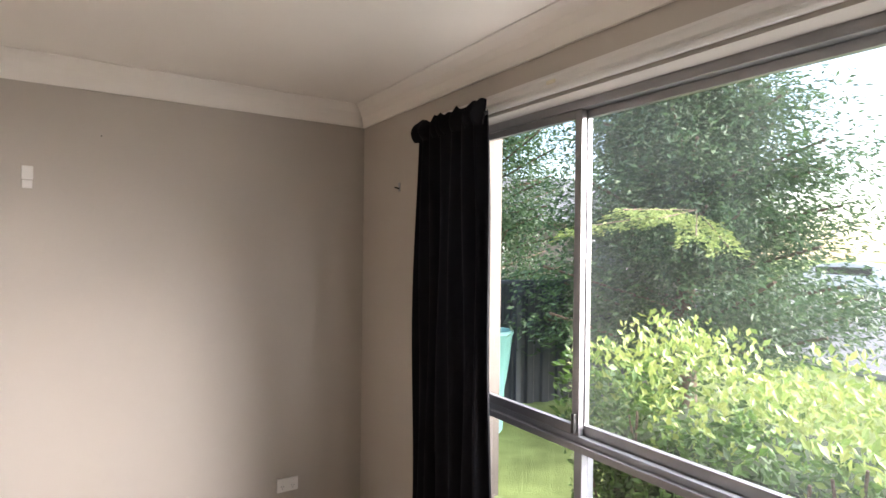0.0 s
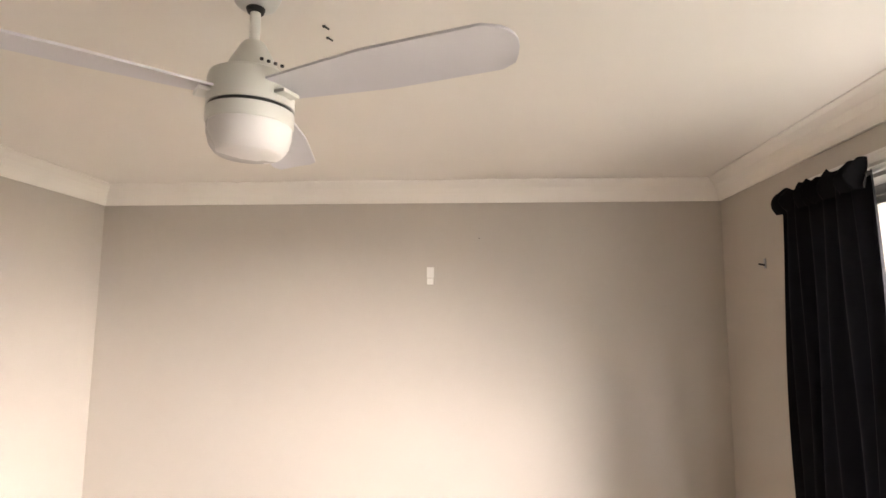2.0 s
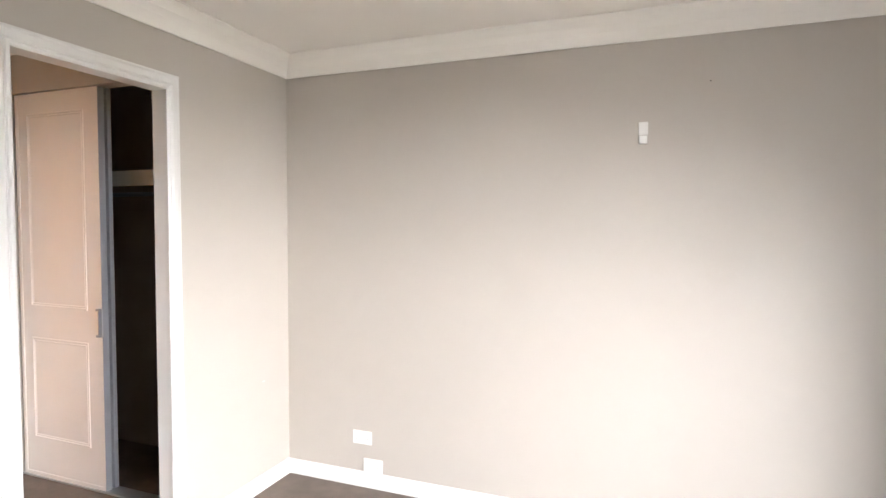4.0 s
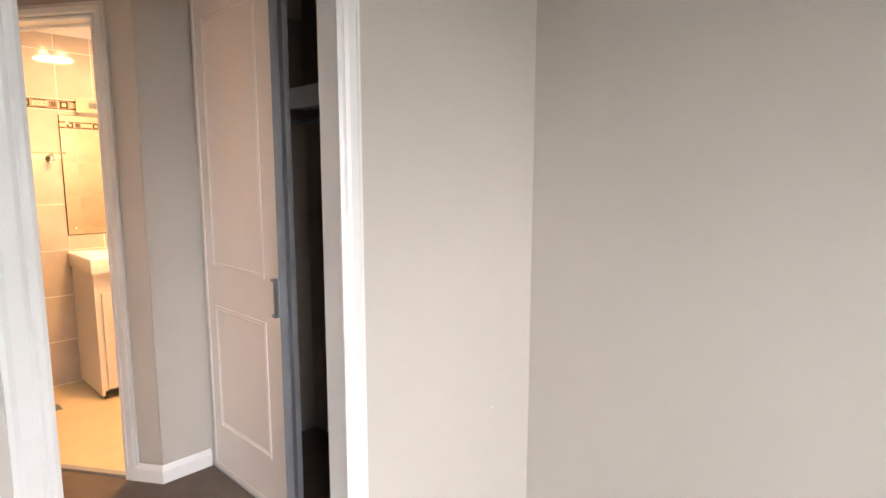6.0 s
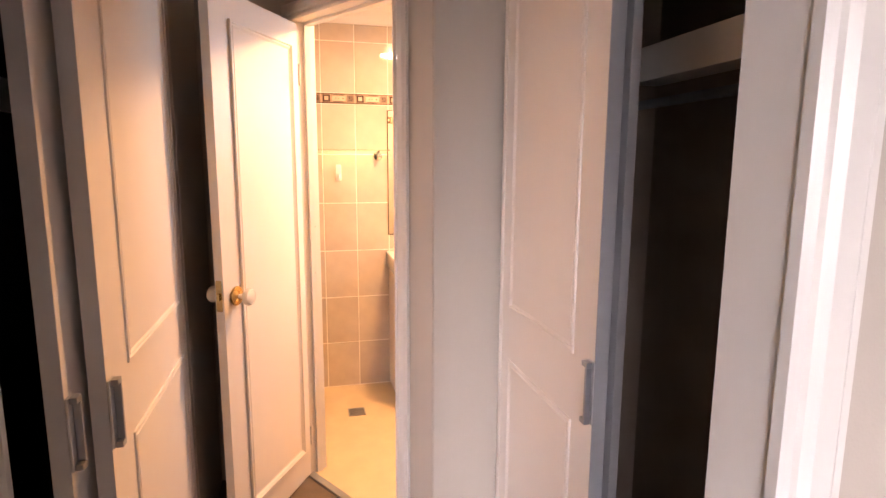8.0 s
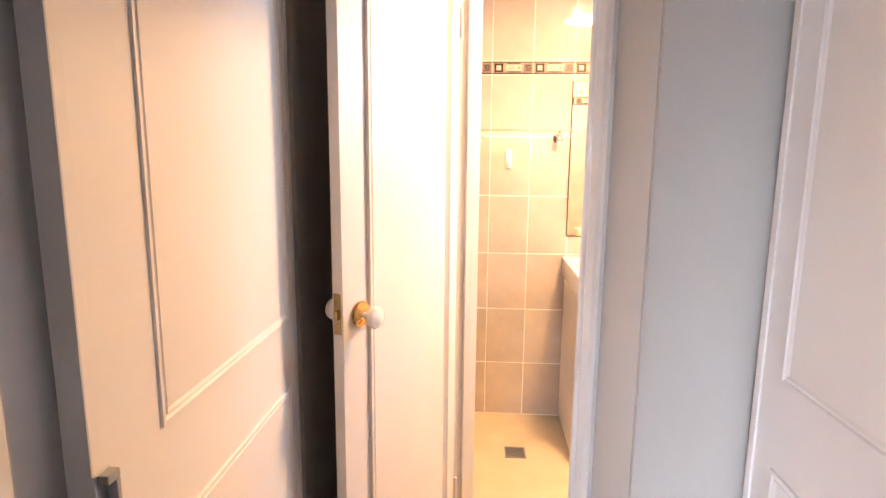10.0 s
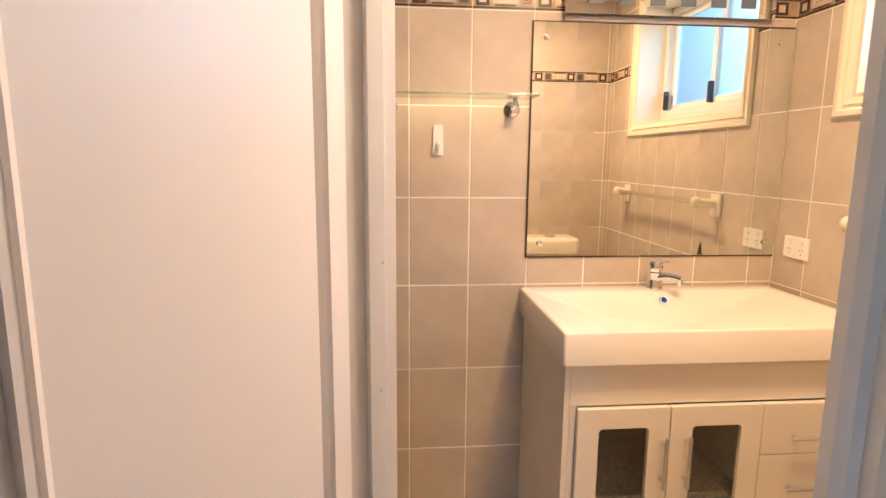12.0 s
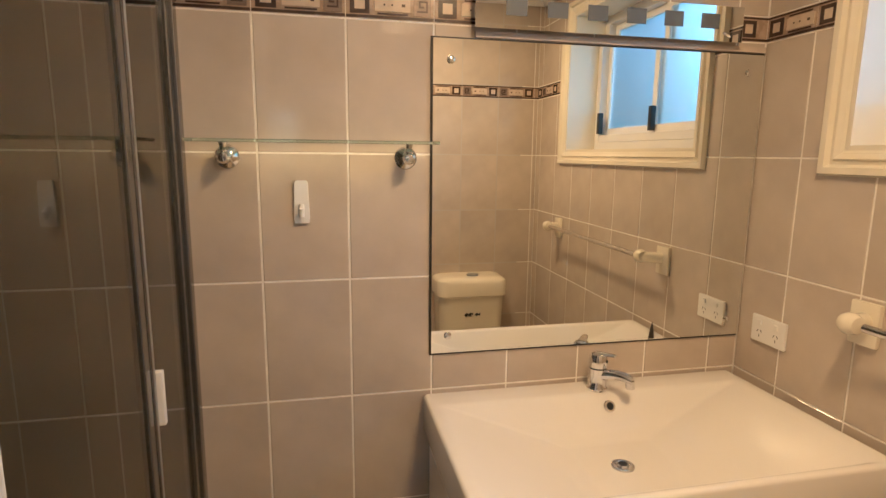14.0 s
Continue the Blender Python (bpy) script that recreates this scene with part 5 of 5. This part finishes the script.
def tree(x, y, h, rad, low, n, size, seed, label):
    """Tapered trunk, limbs, and layered sprays of small leaves."""
    t_ = thing("tree", label, "tree", pose(x, y, GZ), group="garden trees")
    tk = rad / 1.75
    bm = lathe([(0.13 * tk, 0.0), (0.10 * tk, h * 0.3), (0.06 * tk, h * 0.7), (0.015, h * 0.97)], 12)
    part("trunk", bm, M_BARK, t_, smooth=True)
    r = random.Random(seed)
    tips = []
    bm = bmesh.new()
    for k in range(80):
        z = low + (h - low) * (k / 80) ** 0.9
        a = k * 2.4 + r.uniform(-0.4, 0.4)
        ln = rad * (1 - 0.6 * ((z - low) / (h - low)) ** 1.3) * r.uniform(0.55, 1.08)
        p = Vector((0, 0, z - 0.25 * ln))
        q = Vector((math.cos(a) * ln, math.sin(a) * ln, z + r.uniform(-0.1, 0.25)))
        tube(p, q, 0.016, 6, bm)
        tips.append((p, q))
    part("limbs", bm, M_BARK, t_)

    def place(rs, m):
        P, D = np.empty((m, 3)), np.empty((m, 3))
        pick = rs.randint(0, len(tips), m)
        for i in range(m):
            p, q = tips[pick[i]]
            f_ = rs.uniform(0.25, 1.05)
            c = p.lerp(q, f_)
            w = 0.10 + 0.22 * f_
            P[i] = (c.x + rs.normal(0, w), c.y + rs.normal(0, w), c.z + rs.normal(-0.05, 0.12))
            d = (q - p).normalized()
            D[i] = (d.x + rs.normal(0, 0.5), d.y + rs.normal(0, 0.5), rs.normal(-0.25, 0.4))
        return P, unit(D), unit(rs.normal(0, 0.6, (m, 3)) + np.array([0, 0, 1.0]))
    me = leaves(n, place, size, seed, 2.6)
    me.materials.append(M_TREE)
    ob = new("crown", me)
    ob.parent = t_
    tagged(ob, "layered sprays of fine green leaves", kind="stuff")
    return t_


def young_spray(t_, base, tips, seed):
    """Drooping yellow-green fronds that fan out from one limb."""
    bm = bmesh.new()
    for q in tips:
        tube(base, q, 0.006, 6, bm)
    part("spray_limb", bm, M_BARK, t_)

    def place(rs, m):
        P, D = np.empty((m, 3)), np.empty((m, 3))
        for i in range(m):
            q = tips[rs.randint(len(tips))]
            f_ = rs.uniform(0.3, 1.05)
            c = Vector(base).lerp(Vector(q), f_)
            sd = rs.choice((-1, 1))
            ax = (Vector(q) - Vector(base)).normalized()
            out = ax.cross(Vector((0, 0, 1))).normalized() * sd * rs.uniform(0.0, 0.13)
            P[i] = (c.x + out.x, c.y + out.y, c.z - abs(out.length) * 0.5 + rs.normal(0, 0.015))
            D[i] = (ax.x + out.x * 5, ax.y + out.y * 5, -0.3)
        return P, unit(D), unit(rs.normal(0, 0.3, (m, 3)) + np.array([0, 0, 1.0]))
    me = leaves(2600, place, 0.018, seed, 2.8)
    me.materials.append(M_HTOP)
    ob = new("young_spray", me)
    ob.parent = t_
    tagged(ob, "bright yellow-green young fronds", kind="stuff")


garden_tree = tree(6.0, 4.35, 3.8, 1.9, 0.85, 120000, 0.027, 11, "dense feathery green garden tree behind the hedge")
young_spray(garden_tree, (-0.9, -0.7, 2.2), [(-2.5, -0.70, 1.98), (-2.3, -1.0, 2.12), (-2.15, -1.2, 2.05), (-2.0, -1.4, 1.92), (-1.85, -1.55, 1.85)], 21)
tree(6.2, 8.2, 4.8, 1.9, 1.0, 45000, 0.03, 12, "slender green tree beyond the charcoal fence")
pole = thing("street_pole", "brown timber street pole", "pole", pose(19.5, 11.0, GZ))
part("shaft", lathe([(0.001, 0), (0.30, 0), (0.22, 10), (0.001, 10)], 16), M_BARK, pole, smooth=True)

# ---- wall tiles, piece by piece ----
TU, TV = 0.2045, 0.3032
tile_cache = {}


def tile_mesh(w, h, d=0.0062):
    key = (round(w, 4), round(h, 4))
    if key not in tile_cache:
        b = 0.0012
        o = [(0, 0), (w, 0), (w, h), (0, h)]
        i = [(b, b), (w - b, b), (w - b, h - b), (b, h - b)]
        v = [(x, y, 0) for x, y in o] + [(x, y, d - b) for x, y in o] + [(x, y, d) for x, y in i]
        f_ = [(k, (k + 1) % 4, 4 + (k + 1) % 4, 4 + k) for k in range(4)]
        f_ += [(4 + k, 4 + (k + 1) % 4, 8 + (k + 1) % 4, 8 + k) for k in range(4)] + [(8, 9, 10, 11)]
        me = bpy.data.meshes.new("tile")
        me.from_pydata(v, [], f_)
        me.materials.append(M_TILE)
        tile_cache[key] = me
    return tile_cache[key]


def cut(rects, hole):
    out = []
    hx0, hz0, hx1, hz1 = hole
    for x0, z0, x1, z1 in rects:
        if x1 <= hx0 or x0 >= hx1 or z1 <= hz0 or z0 >= hz1:
            out.append((x0, z0, x1, z1))
            continue
        if x0 < hx0: out.append((x0, z0, hx0, z1))
        if x1 > hx1: out.append((hx1, z0, x1, z1))
        a, b = max(x0, hx0), min(x1, hx1)
        if z0 < hz0: out.append((a, z0, b, hz0))
        if z1 > hz1: out.append((a, hz1, b, z1))
    return out


ZROWS = [0.006, 0.303, 0.606, 0.909, 1.212, 1.515, 1.818]
ZTOP = [1.884, 2.187, 2.33]
G = 0.0023


def frieze_piece(parent, m, w):
    fm = new("frieze_tile", FRIEZE)
    fm.parent, fm.matrix_world = parent, m
    for me, nm in FBITS:
        o = new(nm, me)
        o.parent = fm
    return fm


def flat(rects, z0, z1, material, name):
    bm = bmesh.new()
    for a, b, c, d in rects:
        bx(bm, (a, b, z0), (c, d, z1))
    me = bpy.data.meshes.new(name)
    bm.to_mesh(me)
    bm.free()
    me.materials.append(material)
    return me


FRIEZE = flat([(0.001, 0.001, TU - 0.001, 0.063)], 0, 0.0062, M_FRIEZE, "frieze_tile")
FBITS = [(flat([(0.001, 0.002, TU - 0.001, 0.008), (0.001, 0.057, TU - 0.001, 0.062)], 0.0062, 0.0072, M_FDARK, "border_line"), "border_line"),
         (flat([(0.010, 0.011, 0.020, 0.053), (0.044, 0.011, 0.054, 0.053), (0.020, 0.011, 0.044, 0.020), (0.020, 0.044, 0.044, 0.053)], 0.0062, 0.0085, M_FDARK, "square_ring"), "square_ring"),
         (flat([(0.020, 0.020, 0.044, 0.044)], 0.0062, 0.0075, M_FPALE, "square_inlay"), "square_inlay"),
         (flat([(0.066, 0.018, 0.148, 0.046), (0.070, 0.046, 0.144, 0.048)], 0.0062, 0.0082, M_FPALE, "plate"), "plate"),
         (flat([(0.072, 0.0105, 0.142, 0.0145), (0.072, 0.050, 0.142, 0.054), (0.086, 0.030, 0.090, 0.034), (0.104, 0.030, 0.108, 0.034), (0.128, 0.029, 0.136, 0.035)], 0.0083, 0.0088, M_FDARK, "plate_marks"), "plate_marks"),
         (flat([(0.156, 0.011, 0.197, 0.053)], 0.0062, 0.0080, M_FGREY, "pewter_square"), "pewter_square"),
         (flat([(0.164, 0.019, 0.189, 0.023), (0.185, 0.023, 0.189, 0.045), (0.168, 0.041, 0.185, 0.045), (0.168, 0.029, 0.172, 0.041), (0.172, 0.029, 0.180, 0.033)], 0.0080, 0.0088, M_FDARK, "spiral"), "spiral")]


def tile_wall(parent, m, u0, u1, first, holes=(), frieze_off=0.0):
    """Tiles on the local xy plane of m: x along the wall, y up, z out of it."""
    cols = [u0]
    u = first
    while u < u1 - 0.004:
        if u > u0 + 0.004:
            cols.append(u)
        u += TU
    cols.append(u1)
    for a, b in zip(cols, cols[1:]):
        for zs in (ZROWS, ZTOP):
            for c, d in zip(zs, zs[1:]):
                rects = [(a + G, c + G, b - G, d - G)]
                for h in holes:
                    rects = cut(rects, h)
                for x0, z0, x1, z1 in rects:
                    if x1 - x0 > 0.006 and z1 - z0 > 0.006:
                        o = new("tile", tile_mesh(x1 - x0, z1 - z0))
                        o.parent = parent
                        o.matrix_world = m @ pose(x0, z0, 0)
        if b - a > TU * 0.97 and not any(h[0] < b and h[2] > a and h[1] < 1.85 < h[3] for h in holes):
            frieze_piece(parent, m @ pose(a, 1.819, 0), b - a)
        elif not any(h[0] < (a + b) / 2 < h[2] and h[1] < 1.85 < h[3] for h in holes):
            a2, b2 = a, b
            for h in holes:
                if h[1] < 1.85 < h[3]:
                    if a < h[0] < b: b2 = h[0]
                    if a < h[2] < b: a2 = h[2]
            w = b2 - a2
            if w > 0.02:
                me = flat([(0.001, 0.001, w - 0.001, 0.063)], 0, 0.0062, M_FRIEZE, "frieze_cut")
                o = new("frieze_tile", me)
                o.parent, o.matrix_world = parent, m @ pose(a2, 1.819, 0)
                bits = [(flat([(0.001, 0.002, w - 0.001, 0.008), (0.001, 0.057, w - 0.001, 0.062)], 0.0062, 0.0072, M_FDARK, "border_line"), "border_line")]
                if w > 0.06:
                    bits += FBITS[1:3]
                if w > 0.15:
                    bits += FBITS[3:5]
                for mm, nm in bits:
                    c = new(nm, mm)
                    c.parent = o


MW = Matrix(((0, 0, 1, BX - 0.0061), (1, 0, 0, 0), (0, 1, 0, 0), (0, 0, 0, 1)))      # x -> +y, out -> +x
MN = Matrix(((1, 0, 0, 0), (0, 0, -1, BN + 0.0061), (0, 1, 0, 0), (0, 0, 0, 1)))     # x -> +x, out -> -y
ME = Matrix(((0, 0, -1, BE + 0.0011), (-1, 0, 0, 0), (0, 1, 0, 0), (0, 0, 0, 1)))    # x -> -y, out -> -x
tile_wall(bath_w, MW, 1.30, BN, 2.462 - TU * 5)
tile_wall(bath_n, MN, BX, BE, -4.83, holes=[(BWX0 - 0.004, BWZ0 - 0.004, BWX1 + 0.004, BWZ1 + 0.004)])
tile_wall(bath_e, ME, -BN, -2.88, -3.551 - TU)
